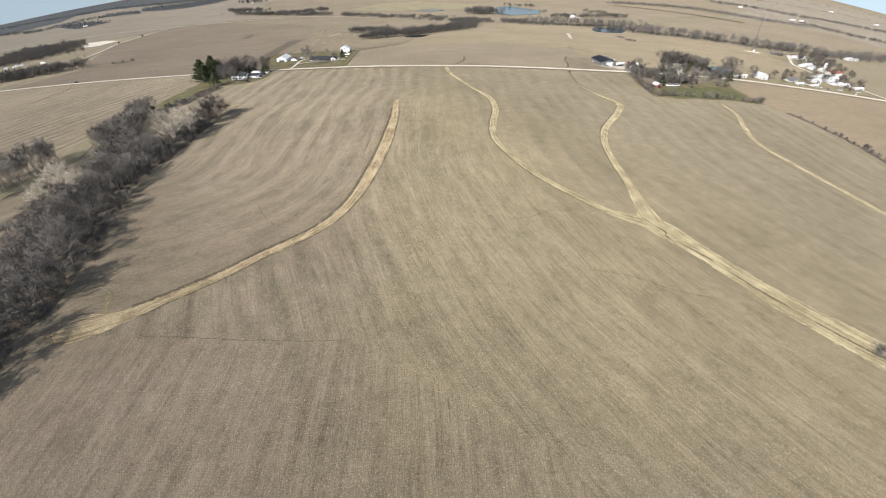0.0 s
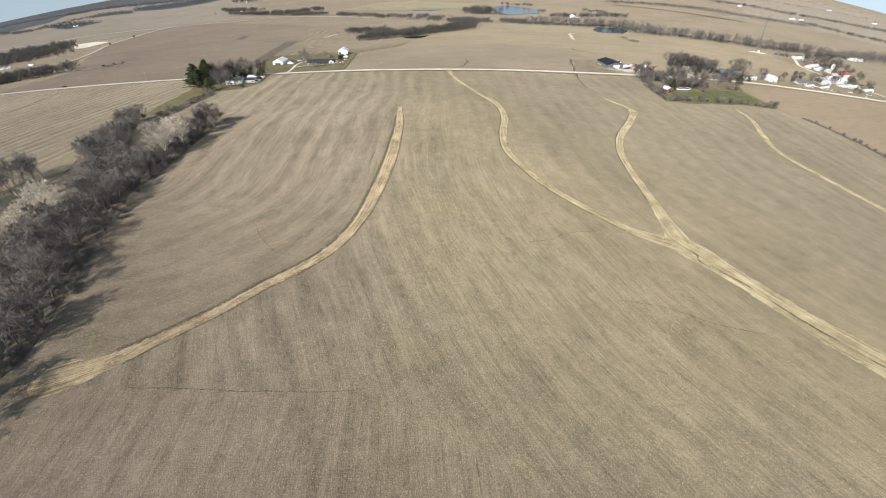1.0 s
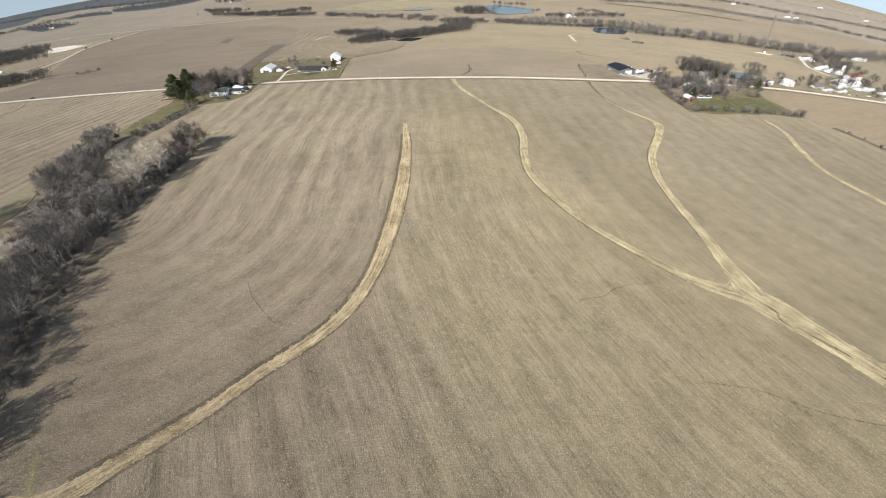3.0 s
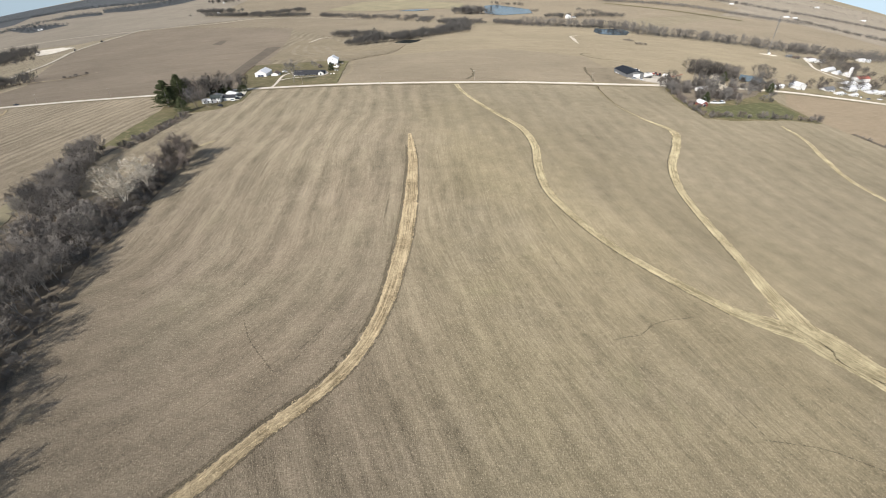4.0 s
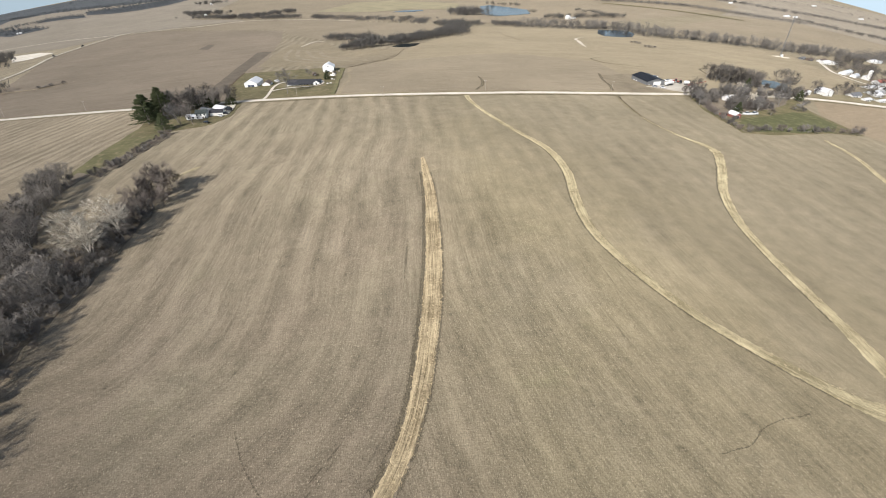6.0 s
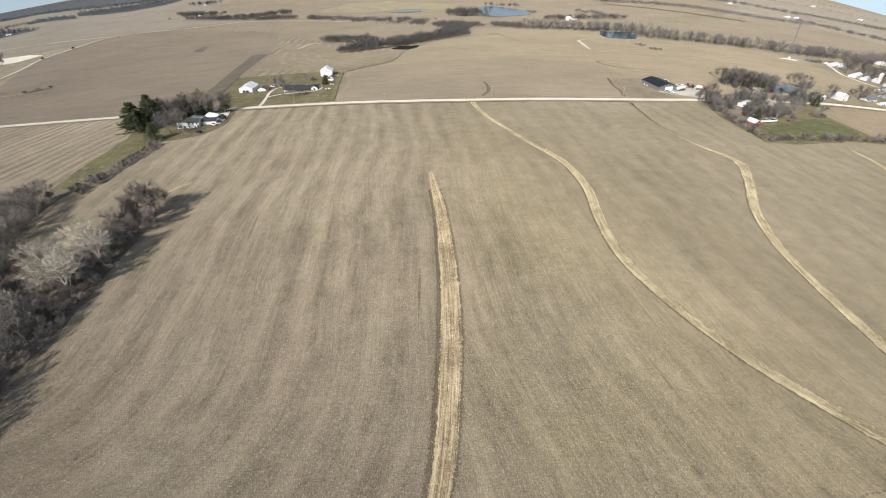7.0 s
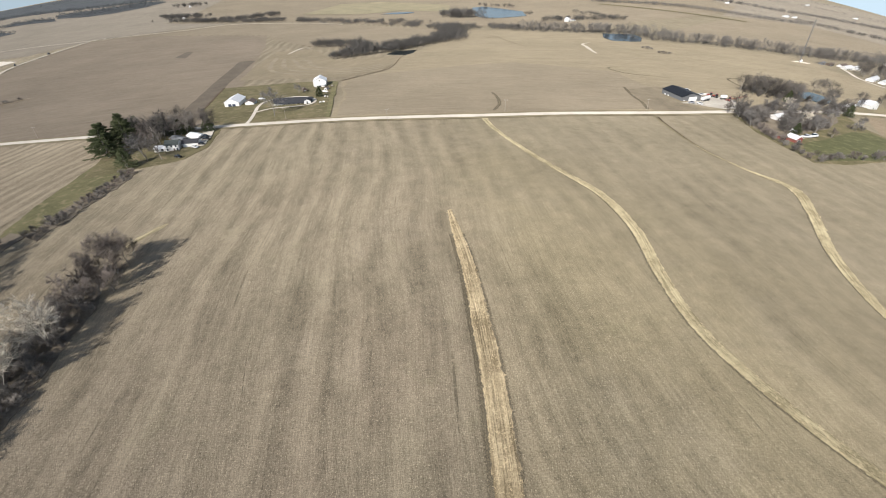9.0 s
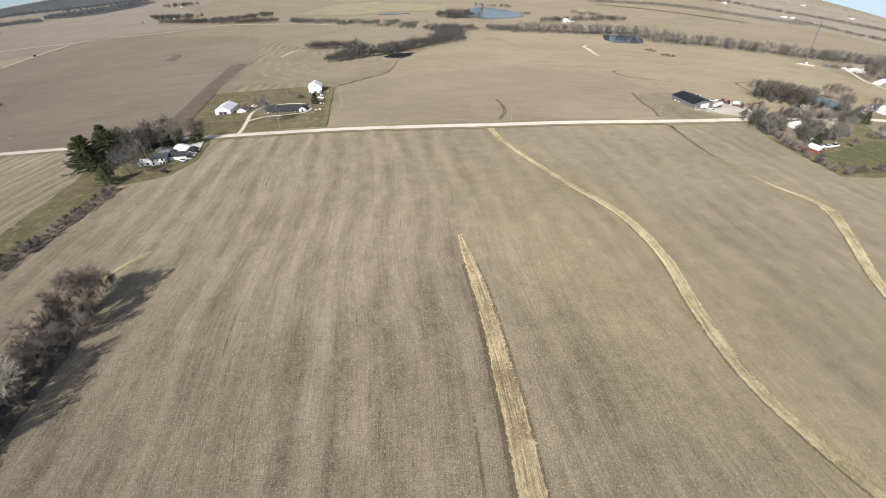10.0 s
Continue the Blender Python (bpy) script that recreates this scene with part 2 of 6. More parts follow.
        olive = n.math("MULTIPLY", mask(n.noise(n.position(), 0.024, 5.0, 0.62), 0.14, 0.5), n.math("MULTIPLY", n.math("ADD", n.math("MULTIPLY", east, 0.85), 0.15), warm))
        colour = n.mix(olive, colour, (1.035, 1.022, 0.94), "MULTIPLY")
        worn = n.math("MULTIPLY", mask(n.noise(n.position(15.0), 0.028, 5.0, 0.66), 0.52, 0.72), n.math("ADD", n.math("MULTIPLY", reach, 0.6), 0.4))
        colour = n.mix(n.math("MULTIPLY", worn, 0.75), colour, (1.13, 1.13, 1.17), "MULTIPLY")
        green = n.math("MULTIPLY", mask(n.noise(n.position(), 0.035, 5.0, 0.7), 0.6, 0.74), reach)
        colour = n.mix(n.math("MULTIPLY", green, 0.6), colour, (0.93, 1.0, 0.9), "MULTIPLY")
    bits = mask(n.noise(n.position(heading, (1.0, 0.65, 1.0)), 3.2, 3.0, 0.75), 0.56, 0.66)
    colour = n.mix(n.math("MULTIPLY", n.math("MULTIPLY", bits, straw), reach), colour, tuple(min(1.0, c * 1.7) for c in light))
    holes = n.ramp(n.noise(n.position(heading, (1.0, 0.7, 1.0)), 2.6, 3.0, 0.75), (0.34, (1, 1, 1)), (0.43, (0, 0, 0)))
    colour = n.mix(n.math("MULTIPLY", n.math("MULTIPLY", holes, straw), reach), colour, tuple(c * 0.75 for c in dark))
    if lines:
        # open drill rows: thin dark broken lines
        cut = n.math("SUBTRACT", 1.0, mask(n.noise(stretched(0.75, 0.018), 1.0, 1.0, 0.5), 0.285, 0.315))
        torn = n.math("MULTIPLY", mask(n.noise(n.position(), 0.6, 3.0, 0.7), 0.38, 0.52), mask(n.noise(n.position(), 0.022, 3.0, 0.6), 0.47, 0.6))
        colour = n.mix(n.math("MULTIPLY", n.math("MULTIPLY", cut, torn), n.math("MULTIPLY", reach, lines)), colour, tuple(c * 0.55 for c in dark))
    n.set(Base_Color=colour, Roughness=0.95, Diffuse_Roughness=1.0, Specular_IOR_Level=0.15)
    n.bump(n.math("ADD", grain, n.math("MULTIPLY", fine, 0.6)), 0.7, 0.4)
    return n.material


def earth_material(name, dark, light, scale=1.0, bump=0.3, spots=None, rough=0.95):
    """Grass, gravel, bark, soil: two scales of mottling."""
    n = Nodes(name)
    where = n.position()
    wide, close = n.noise(where, 0.08 * scale, 4.0, 0.6), n.noise(where, 1.3 * scale, 4.0, 0.7)
    fac = n.math("ADD", n.math("MULTIPLY", wide, 0.9), n.math("MULTIPLY", close, 0.9))
    colour = n.ramp(n.math("SUBTRACT", fac, 0.4), (0.2, dark), (0.8, light))
    if spots:
        colour = n.mix(n.ramp(n.noise(where, 0.3 * scale, 5.0, 0.65), (0.52, (0, 0, 0)), (0.66, (1, 1, 1))), colour, spots)
    n.set(Base_Color=colour, Roughness=rough, Diffuse_Roughness=0.8, Specular_IOR_Level=0.2)
    n.bump(close, bump, 0.25)
    return n.material


def fading_material(name, dark, light, half, broken=2.2, body=1.1):
    """Washed soil or a dark band on a strip: full in the middle, thinning out into the stubble towards both edges."""
    material = earth_material(name, dark, light, 1.0, 0.4)
    n = Nodes(name, material)
    off = n.math("ABSOLUTE", n.put("SeparateXYZ", {"Vector": n.put("UVMap").outputs[0]}).outputs[0])
    solid = n.math("SUBTRACT", body, n.math("MULTIPLY", off, (body + 0.35) / half))
    n.set(Alpha=n.math("ADD", solid, n.math("MULTIPLY", n.math("SUBTRACT", n.noise(n.position(), 1.6, 4.0, 0.75), 0.5), broken), True))
    return material


def strip_material(name, dark, light):
    """Mown dry grass: streaks along a strip's own length, and matted clumps."""
    n = Nodes(name)
    along = n.put("UVMap").outputs[0]
    stretched = lambda sx, sy: n.put("VectorMath", {0: along, 1: (sx, sy, 0.0)}, operation="MULTIPLY").outputs[0]
    streaks, lines = n.noise(stretched(0.8, 0.02), 1.0, 4.0, 0.7), n.noise(stretched(2.4, 0.05), 1.0, 3.0, 0.7)
    clumps, wide = n.noise(n.position(), 1.4, 4.0, 0.75), n.noise(n.position(), 0.12, 3.0, 0.6)
    stalks = 0.0
    for heading in (25.0, 80.0, 140.0):
        stalks = n.math("MAXIMUM", stalks, n.noise(n.position(heading, (2.6, 0.45, 1.0)), 1.0, 2.0, 0.6))
    fac = 0.33
    for part_, weight in ((streaks, 1.4), (lines, 1.5), (clumps, 0.8), (wide, 1.1), (stalks, 0.7)):
        fac = n.math("ADD", fac, n.math("MULTIPLY", n.math("SUBTRACT", part_, 0.5), weight))
    n.set(Base_Color=n.ramp(fac, (0.12, dark), (0.8, light)), Roughness=0.95, Diffuse_Roughness=1.0, Specular_IOR_Level=0.15)
    n.bump(n.math("ADD", clumps, lines), 0.9, 0.4)
    return n.material


def bark_material(name, dark, light):
    """Bark and twigs, a little different from tree to tree."""
    n = Nodes(name)
    chance = n.put("ObjectInfo").outputs["Random"]
    grain, stand = n.noise(n.position(), 2.0, 3.0, 0.6), n.noise(n.position(), 0.12, 2.0, 0.6)
    fac = n.math("ADD", n.math("MULTIPLY", chance, 0.55), n.math("ADD", n.math("MULTIPLY", grain, 0.3), n.math("MULTIPLY", stand, 0.42)))
    n.set(Base_Color=n.ramp(fac, (0.2, dark), (0.95, light)), Roughness=0.9, Specular_IOR_Level=0.1)
    return n.material


def paint_material(name, colour, rough=0.5, dirt=(0.3, 0.27, 0.22), ribs=0.0, metallic=0.0):
    """Painted boards or sheet metal, streaked with dirt."""
    n = Nodes(name)
    streaks = n.noise(n.position(0, (1.2, 1.2, 0.25)), 1.0, 4.0, 0.65)
    n.set(Base_Color=n.mix(n.math("MULTIPLY", n.ramp(streaks, (0.45, (0, 0, 0)), (0.8, (1, 1, 1))), 0.35), colour, dirt), Roughness=rough, Metallic=metallic)
    if ribs:
        wave = n.put("TexWave", {"Vector": n.put("TexCoord").outputs["Object"], "Scale": ribs}, bands_direction="Y").outputs["Fac"]
        n.bump(wave, 0.3, 0.04)
    return n.material


def roof_material(name, dark, light, rough=0.8):
    n = Nodes(name)
    where = n.put("TexCoord").outputs["Object"]
    courses = n.noise(n.put("VectorMath", {0: where, 1: (0.8, 0.8, 4.0)}, operation="MULTIPLY").outputs[0], 1.5, 3.0, 0.7)
    n.set(Base_Color=n.ramp(courses, (0.3, dark), (0.75, light)), Roughness=rough)
    n.bump(courses, 0.2, 0.03)
    return n.material


def water_material(name, deep, gloss=0.11):
    n = Nodes(name)
    n.set(Base_Color=(*deep, 1), Roughness=0.12, IOR=1.33, Specular_IOR_Level=gloss)
    n.bump(n.noise(n.position(), 0.9, 3.0, 0.6), 0.25, 0.12)
    return n.material


FAR_OFF = (90000.0, 99000.0)
M = {
    "field": field_material("stubble_field", (0.121, 0.103, 0.0705), (0.36, 0.308, 0.216), -2.0, 13.0, 1.05, 0.5, 0.6, 0.14, contour=True),
    "headland": field_material("headland_stubble", (0.124, 0.104, 0.0725), (0.36, 0.304, 0.217), -3.0, 7.0, 1.05, 0.45, 1.0, 0.05),
    "field_west": field_material("western_stubble", (0.152, 0.124, 0.086), (0.365, 0.305, 0.217), 9.0, 9.0, 1.15, 0.5, 0.5, 0.2, hues=False),
    "field_dark": field_material("dark_tilled_field", (0.133, 0.108, 0.079), (0.252, 0.208, 0.156), 80.0, 16.0, 1.0, 0.12, smooth=FAR_OFF, hues=False),
    "field_tan": field_material("tan_stubble", (0.148, 0.122, 0.086), (0.284, 0.238, 0.17), 97.0, 10.0, 0.85, 0.12, smooth=FAR_OFF, hues=False),
    "field_gold": field_material("golden_stubble", (0.164, 0.136, 0.092), (0.31, 0.26, 0.177), 94.0, 14.0, 1.0, 0.12, smooth=FAR_OFF, hues=False),
    "field_east": field_material("eastern_tilled_field", (0.160, 0.126, 0.085), (0.282, 0.227, 0.158), 60.0, 12.0, 0.8, 0.12, smooth=FAR_OFF, hues=False),
    "field_loop": field_material("contour_stubble", (0.140, 0.116, 0.079), (0.282, 0.235, 0.160), 20.0, 6.0, 0.9, 0.12, smooth=FAR_OFF, hues=False),
    "straw": strip_material("dry_waterway_grass", (0.215, 0.168, 0.1), (0.61, 0.495, 0.315)),
    "straw_dull": strip_material("dull_waterway_grass", (0.22, 0.185, 0.11), (0.53, 0.455, 0.287)),
    "straw_blade": bark_material("dry_grass_blades", (0.40, 0.31, 0.18), (0.74, 0.61, 0.40)),
    "blade_dull": bark_material("dull_grass_blades", (0.34, 0.275, 0.165), (0.62, 0.52, 0.34)),
    "swale": earth_material("damp_soil", (0.13, 0.106, 0.07), (0.25, 0.207, 0.14), 1.0, 0.4),
    "bleached": fading_material("bleached_grass", (0.27, 0.245, 0.12), (0.45, 0.41, 0.22), 2.4, 2.0, 0.5),
    "marsh": fading_material("dull_swale_soil", (0.1, 0.085, 0.055), (0.185, 0.155, 0.1), 2.2, 2.6, 1.0),
    "trampled": earth_material("trampled_soil", (0.122, 0.101, 0.07), (0.235, 0.195, 0.136), 1.0, 0.4),
    "contour_pale": earth_material("pale_contour_stubble", (0.165, 0.138, 0.096), (0.285, 0.24, 0.168), 0.6, 0.3),
    "furrow": fading_material("edge_band", (0.1, 0.083, 0.055), (0.212, 0.177, 0.12), 1.3, 3.0, 0.9),
    "washed": fading_material("washed_soil", (0.135, 0.112, 0.077), (0.225, 0.188, 0.128), 0.32, 5.0, 0.5),
    # flat strip for a gully: the shade inside it is painted near-black
    "crack": fading_material("shaded_gully_crack", (0.035, 0.027, 0.019), (0.1, 0.077, 0.05), 0.85, 7.0, 0.75),
    "furrow_faint": fading_material("faint_edge_band", (0.12, 0.1, 0.067), (0.23, 0.192, 0.131), 1.0, 3.2, 0.7),
    # far stubble whose colour is greyed to stand in for haze
    "field_hazed": field_material("haze_greyed_stubble", (0.175, 0.150, 0.115), (0.284, 0.248, 0.196), 30.0, 30.0, 1.15, 0.12, smooth=FAR_OFF, hues=False),
    # far floor: the bluish haze of distance is mixed into its colour
    "hazy_floor": earth_material("haze_tinted_floor", (0.055, 0.06, 0.063), (0.1, 0.104, 0.105), 0.3, 0.3),
    "pale_grass": earth_material("pale_meadow_grass", (0.19, 0.168, 0.105), (0.31, 0.27, 0.175), 0.3, 0.3),
    "lane": earth_material("dull_lane_gravel", (0.36, 0.315, 0.25), (0.55, 0.49, 0.405), 1.0, 0.2),
    "tilled": earth_material("dark_turned_soil", (0.085, 0.07, 0.052), (0.155, 0.128, 0.096), 1.0, 0.4),
    "trench": earth_material("gully_soil", (0.06, 0.045, 0.03), (0.14, 0.105, 0.07), 1.0, 0.5),
    "gravel": earth_material("pale_gravel", (0.41, 0.365, 0.305), (0.62, 0.57, 0.495), 1.0, 0.2),
    "yard": earth_material("grey_yard_gravel", (0.27, 0.245, 0.205), (0.47, 0.435, 0.375), 1.0, 0.3),
    "grass": earth_material("rough_green_grass", (0.075, 0.076, 0.035), (0.175, 0.155, 0.08), 0.8, 0.4, (0.21, 0.175, 0.1)),
    "verge": earth_material("dry_verge_grass", (0.12, 0.102, 0.06), (0.27, 0.23, 0.145), 1.0, 0.4),
    "lawn": earth_material("spring_lawn", (0.072, 0.067, 0.032), (0.168, 0.142, 0.077), 0.7, 0.3, (0.19, 0.155, 0.095)),
    "green": earth_material("green_pasture", (0.058, 0.063, 0.029), (0.115, 0.112, 0.053), 0.7, 0.3, (0.14, 0.13, 0.065)),
    "litter": earth_material("woodland_leaf_litter", (0.095, 0.079, 0.06), (0.225, 0.188, 0.14), 1.0, 0.5),
    "pale_soil": earth_material("bare_pale_soil", (0.48, 0.42, 0.33), (0.76, 0.71, 0.62), 1.0, 0.2),
    "bark": bark_material("grey_bark", (0.12, 0.11, 0.098), (0.3, 0.277, 0.247)),
    "twig": bark_material("brown_twigs", (0.094, 0.086, 0.077), (0.25, 0.227, 0.203)),
    "twig_grey": bark_material("pale_grey_twigs", (0.105, 0.098, 0.091), (0.265, 0.248, 0.229)),
    "twig_red": bark_material("reddish_twigs", (0.115, 0.098, 0.086), (0.25, 0.212, 0.185)),
    "twig_dark": bark_material("dark_grey_twigs", (0.07, 0.063, 0.056), (0.185, 0.166, 0.146)),
    "bark_pale": bark_material("pale_bark", (0.36, 0.33, 0.28), (0.56, 0.52, 0.45)),
    "twig_pale": bark_material("pale_twigs", (0.46, 0.41, 0.33), (0.68, 0.615, 0.51)),
    # horizon trees: twig colour carries the blue of aerial haze
    "hazy_wood": bark_material("haze_tinted_forest", (0.075, 0.08, 0.082), (0.14, 0.146, 0.148)),
    "needle": bark_material("pine_needles", (0.046, 0.057, 0.027), (0.108, 0.122, 0.062)),
    "far_wood": bark_material("distant_bare_wood", (0.09, 0.084, 0.076), (0.205, 0.19, 0.171)),
    "white": paint_material("white_siding", (0.82, 0.81, 0.78), 0.5),
    "white_roof": paint_material("white_metal_roof", (0.80, 0.80, 0.80), 0.4, ribs=3.0),
    "grey_wall": paint_material("grey_sheet_metal", (0.16, 0.165, 0.17), 0.45, ribs=3.0),
    "black_roof": paint_material("black_sheet_roof", (0.012, 0.013, 0.016), 0.6, (0.05, 0.05, 0.05), ribs=3.0),
    "grey_roof": roof_material("grey_shingles", (0.10, 0.105, 0.11), (0.26, 0.265, 0.27)),
    "green_roof": roof_material("green_grey_shingles", (0.028, 0.036, 0.033), (0.075, 0.088, 0.08)),
    "dark_roof": roof_material("charcoal_shingles", (0.02, 0.021, 0.024), (0.06, 0.06, 0.065)),
    "brown_roof": roof_material("brown_shingles", (0.09, 0.065, 0.05), (0.2, 0.16, 0.13)),
    "red_paint": paint_material("barn_red_boards", (0.25, 0.07, 0.055), 0.7),
    "red_roof": paint_material("red_metal_roof", (0.4, 0.125, 0.085), 0.5, ribs=3.0),
    "red": paint_material("machine_red", (0.26, 0.045, 0.035), 0.4),
    "blue_door": paint_material("navy_door", (0.02, 0.035, 0.075), 0.4),
    "glass": paint_material("dark_window", (0.03, 0.04, 0.05), 0.08, (0.05, 0.05, 0.05)),
    "rubber": paint_material("black_rubber", (0.02, 0.02, 0.02), 0.8),
    "steel": paint_material("galvanised_steel", (0.45, 0.46, 0.47), 0.4, metallic=0.7),
    "wood": paint_material("weathered_pole_wood", (0.36, 0.315, 0.26), 0.9),
    "car_dark": paint_material("dark_car_paint", (0.015, 0.017, 0.02), 0.2),
    "car_grey": paint_material("silver_car_paint", (0.35, 0.36, 0.38), 0.25),
    "car_white": paint_material("white_car_paint", (0.8, 0.8, 0.8), 0.25),
    "water": water_material("pond_water", (0.02, 0.042, 0.062)),
    "water_dark": water_material("dark_pond_water", (0.018, 0.026, 0.028), 0.08),
}

# ---- building blocks ----
def mesh_object(name, verts, faces, material, parent=None, label="", smooth=False):
    me = bpy.data.meshes.new(name)
    me.from_pydata(verts, [], faces)
    me.materials.append(material)
    if smooth:
        me.polygons.foreach_set("use_smooth", [True] * len(me.polygons))
    me.update()
    ob = new(name, me)
    if parent:
        ob.parent = parent
    if label:
        ob["label"] = label
    return ob


def part(name, bm, material, parent, label=""):
    me = bpy.data.meshes.new(name)
    bm.to_mesh(me)
    bm.free()
    me.materials.append(material)
    ob = new(name, me)
    ob.parent = parent
    if label:
        ob["label"] = label
    return ob


def thing(name, label, category, at, group="", turn=0.0):
    """An Empty on the ground at a place, turned by some degrees."""
    ob = new(name)
    ob.empty_display_size = 0.5
    ob.matrix_world = pose(at[0], at[1], at[2] if len(at) > 2 else gz(at[0], at[1]), 0, 0, turn)
    return tagged(ob, label, category, group)


def add_box(bm, size, at=(0, 0, 0), turn=(0, 0, 0), bevel=0.0):
    """A block by its size and the middle of its base."""
    m = pose(at[0], at[1], at[2], *turn) @ Matrix.Translation((0, 0, size[2] / 2)) @ Matrix.Diagonal((*size, 1))
    made = bmesh.ops.create_cube(bm, size=1, matrix=m)
    if bevel:
        edges = {e for v in made["verts"] for e in v.link_edges}
        bmesh.ops.bevel(bm, geom=list(edges), offset=bevel, segments=2, affect="EDGES", clamp_overlap=True)
    return bm


def box(size, at=(0, 0, 0), turn=(0, 0, 0), bevel=0.0):
    return add_box(bmesh.new(), size, at, turn, bevel)


def add_tube(bm, a, b, ra, rb=None, sides=8):
    a, b = Vector(a), Vector(b)
    m = Matrix.Translation((a + b) / 2) @ (b - a).to_track_quat("Z", "Y").to_matrix().to_4x4()
    bmesh.ops.create_cone(bm, cap_ends=True, segments=sides, radius1=ra, radius2=ra if rb is None else rb, depth=(b - a).length, matrix=m)
    return bm


def tube(a, b, ra, rb=None, sides=8):
    return add_tube(bmesh.new(), a, b, ra, rb, sides)


def smooth_line(points, step):
    """A Catmull-Rom line through points of any dimension, about every step metres."""
    pts = [np.array(p, float) for p in points]
    pts = [2 * pts[0] - pts[1]] + pts + [2 * pts[-1] - pts[-2]]
    line = []
    for a, b, c, d in zip(pts, pts[1:], pts[2:], pts[3:]):
        count = max(1, int(np.linalg.norm((c - b)[:2]) / step))
        for k in range(count):
            t = k / count
            line.append(0.5 * (2 * b + (c - a) * t + (2 * a - 5 * b + 4 * c - d) * t * t + (3 * b - a - 3 * c + d) * t ** 3))
    return np.array(line + [pts[-2]])


def ribbon(name, points, material, step=2.0, across=6, lift=0.15, ragged=0.0, crown=0.0, rough=0.0, wave=9.0, wander=0.0, fray=0.0):
    """A strip on the land along points (x, y, width), with an uneven edge, a raised middle and a rough top."""
    line = smooth_line(points, step)
    ahead = np.gradient(line[:, :2], axis=0)
    ahead /= np.linalg.norm(ahead, axis=1)[:, None]
    side = np.stack([ahead[:, 1], -ahead[:, 0]], 1)
    verts, faces, offs = [], [], []
    for i, (x, y, w) in enumerate(line):
        x, y = x + wander * noise.noise((x / 4.0, y / 4.0, 31.0)), y + wander * noise.noise((x / 4.0, y / 4.0, 37.0))
        left = w / 2 * (1 + ragged * noise.noise((x / wave, y / wave, 3.0)) + ragged * 0.6 * noise.noise((x / 2.0, y / 2.0, 9.0)))
        right = w / 2 * (1 + ragged * noise.noise((x / wave, y / wave, 13.0)) + ragged * 0.6 * noise.noise((x / 2.0, y / 2.0, 19.0)))
        if fray:
            left, right = left + fray * noise.noise((x * 0.9, y * 0.9, 43.0)) * min(1.0, w / 4), right + fray * noise.noise((x * 0.9, y * 0.9, 47.0)) * min(1.0, w / 4)
        for j in range(across + 1):
            s = j / across
            off = -left + s * (left + right)
            offs.append(off)
            px, py = x + side[i, 0] * off, y + side[i, 1] * off
            bulge = crown * 4 * s * (1 - s) + rough * noise.noise((px * 0.9, py * 0.9, 5.0)) * (4 * s * (1 - s)) ** 0.5
            verts.append((px, py, gz(px, py) + lift + max(bulge, -0.6 * lift) if rough else gz(px, py) + lift + bulge))
            if fray and j in (0, across):
                verts[-1] = (px, py, gz(px, py) - 0.08)
            if i and j:
                k = i * (across + 1) + j
                faces.append((k - across - 2, k - across - 1, k, k - 1))
    ob = mesh_object(name, verts, faces, material, smooth=True)
    length = np.r_[0, np.cumsum(np.linalg.norm(np.diff(line[:, :2], axis=0), axis=1))]
    uv = ob.data.uv_layers.new(name="strip")
    for loop in ob.data.loops:
        i, j = divmod(loop.vertex_index, across + 1)
        uv.data[loop.index].uv = (offs[loop.vertex_index], length[i])
    return ob


def patch(name, outline, material, lift, cell, ragged=0.0):
    """A field or lawn laid on the land: an outline with soft, uneven edges, cut into cells that follow the slope."""
    ring = []
    for (ax, ay), (bx, by) in zip(outline, outline[1:] + outline[:1]):
        count = max(1, int(math.hypot(bx - ax, by - ay) / min(cell * 0.5, 2.2 if cell < 13 else 8.0))) if ragged else 1
        for k in range(count):
            x, y = ax + (bx - ax) * k / count, ay + (by - ay) * k / count
            wide, close = ragged, ragged * 0.8 if cell < 13 else 0.0
            ring.append((x + wide * noise.noise((x / 15, y / 15, 1.0)) + close * noise.noise((x / 3.5, y / 3.5, 21.0)),
                         y + wide * noise.noise((x / 15, y / 15, 7.0)) + close * noise.noise((x / 3.5, y / 3.5, 27.0)), 0.0))
    bm = bmesh.new()
    bm.faces.new([bm.verts.new(p) for p in ring])
    bmesh.ops.triangulate(bm, faces=bm.faces[:])
    low, high = np.min(ring, 0), np.max(ring, 0)
    for axis in (0, 1):
        for k in range(1, int((high[axis] - low[axis]) / cell) + 1):
            at, way = [0, 0, 0], [0, 0, 0]
            at[axis], way[axis] = low[axis] + k * cell, 1
            bmesh.ops.bisect_plane(bm, geom=bm.verts[:] + bm.edges[:] + bm.faces[:], dist=1e-4, plane_co=at, plane_no=way)
    for v in bm.verts:
        v.co.z = gz(v.co.x, v.co.y) + lift
    if cell < 13:
        rim = bmesh.ops.extrude_edge_only(bm, edges=[e for e in bm.edges if e.is_boundary])
        for v in rim["geom"]:
            if isinstance(v, bmesh.types.BMVert):
                v.co.z -= lift + 0.1
    bmesh.ops.recalc_face_normals(bm, faces=bm.faces[:])
    me = bpy.data.meshes.new(name)
    bm.to_mesh(me)
    bm.free()
    if me.polygons[0].normal.z < 0:
        me.flip_normals()
    me.materials.append(material)
    return new(name, me)


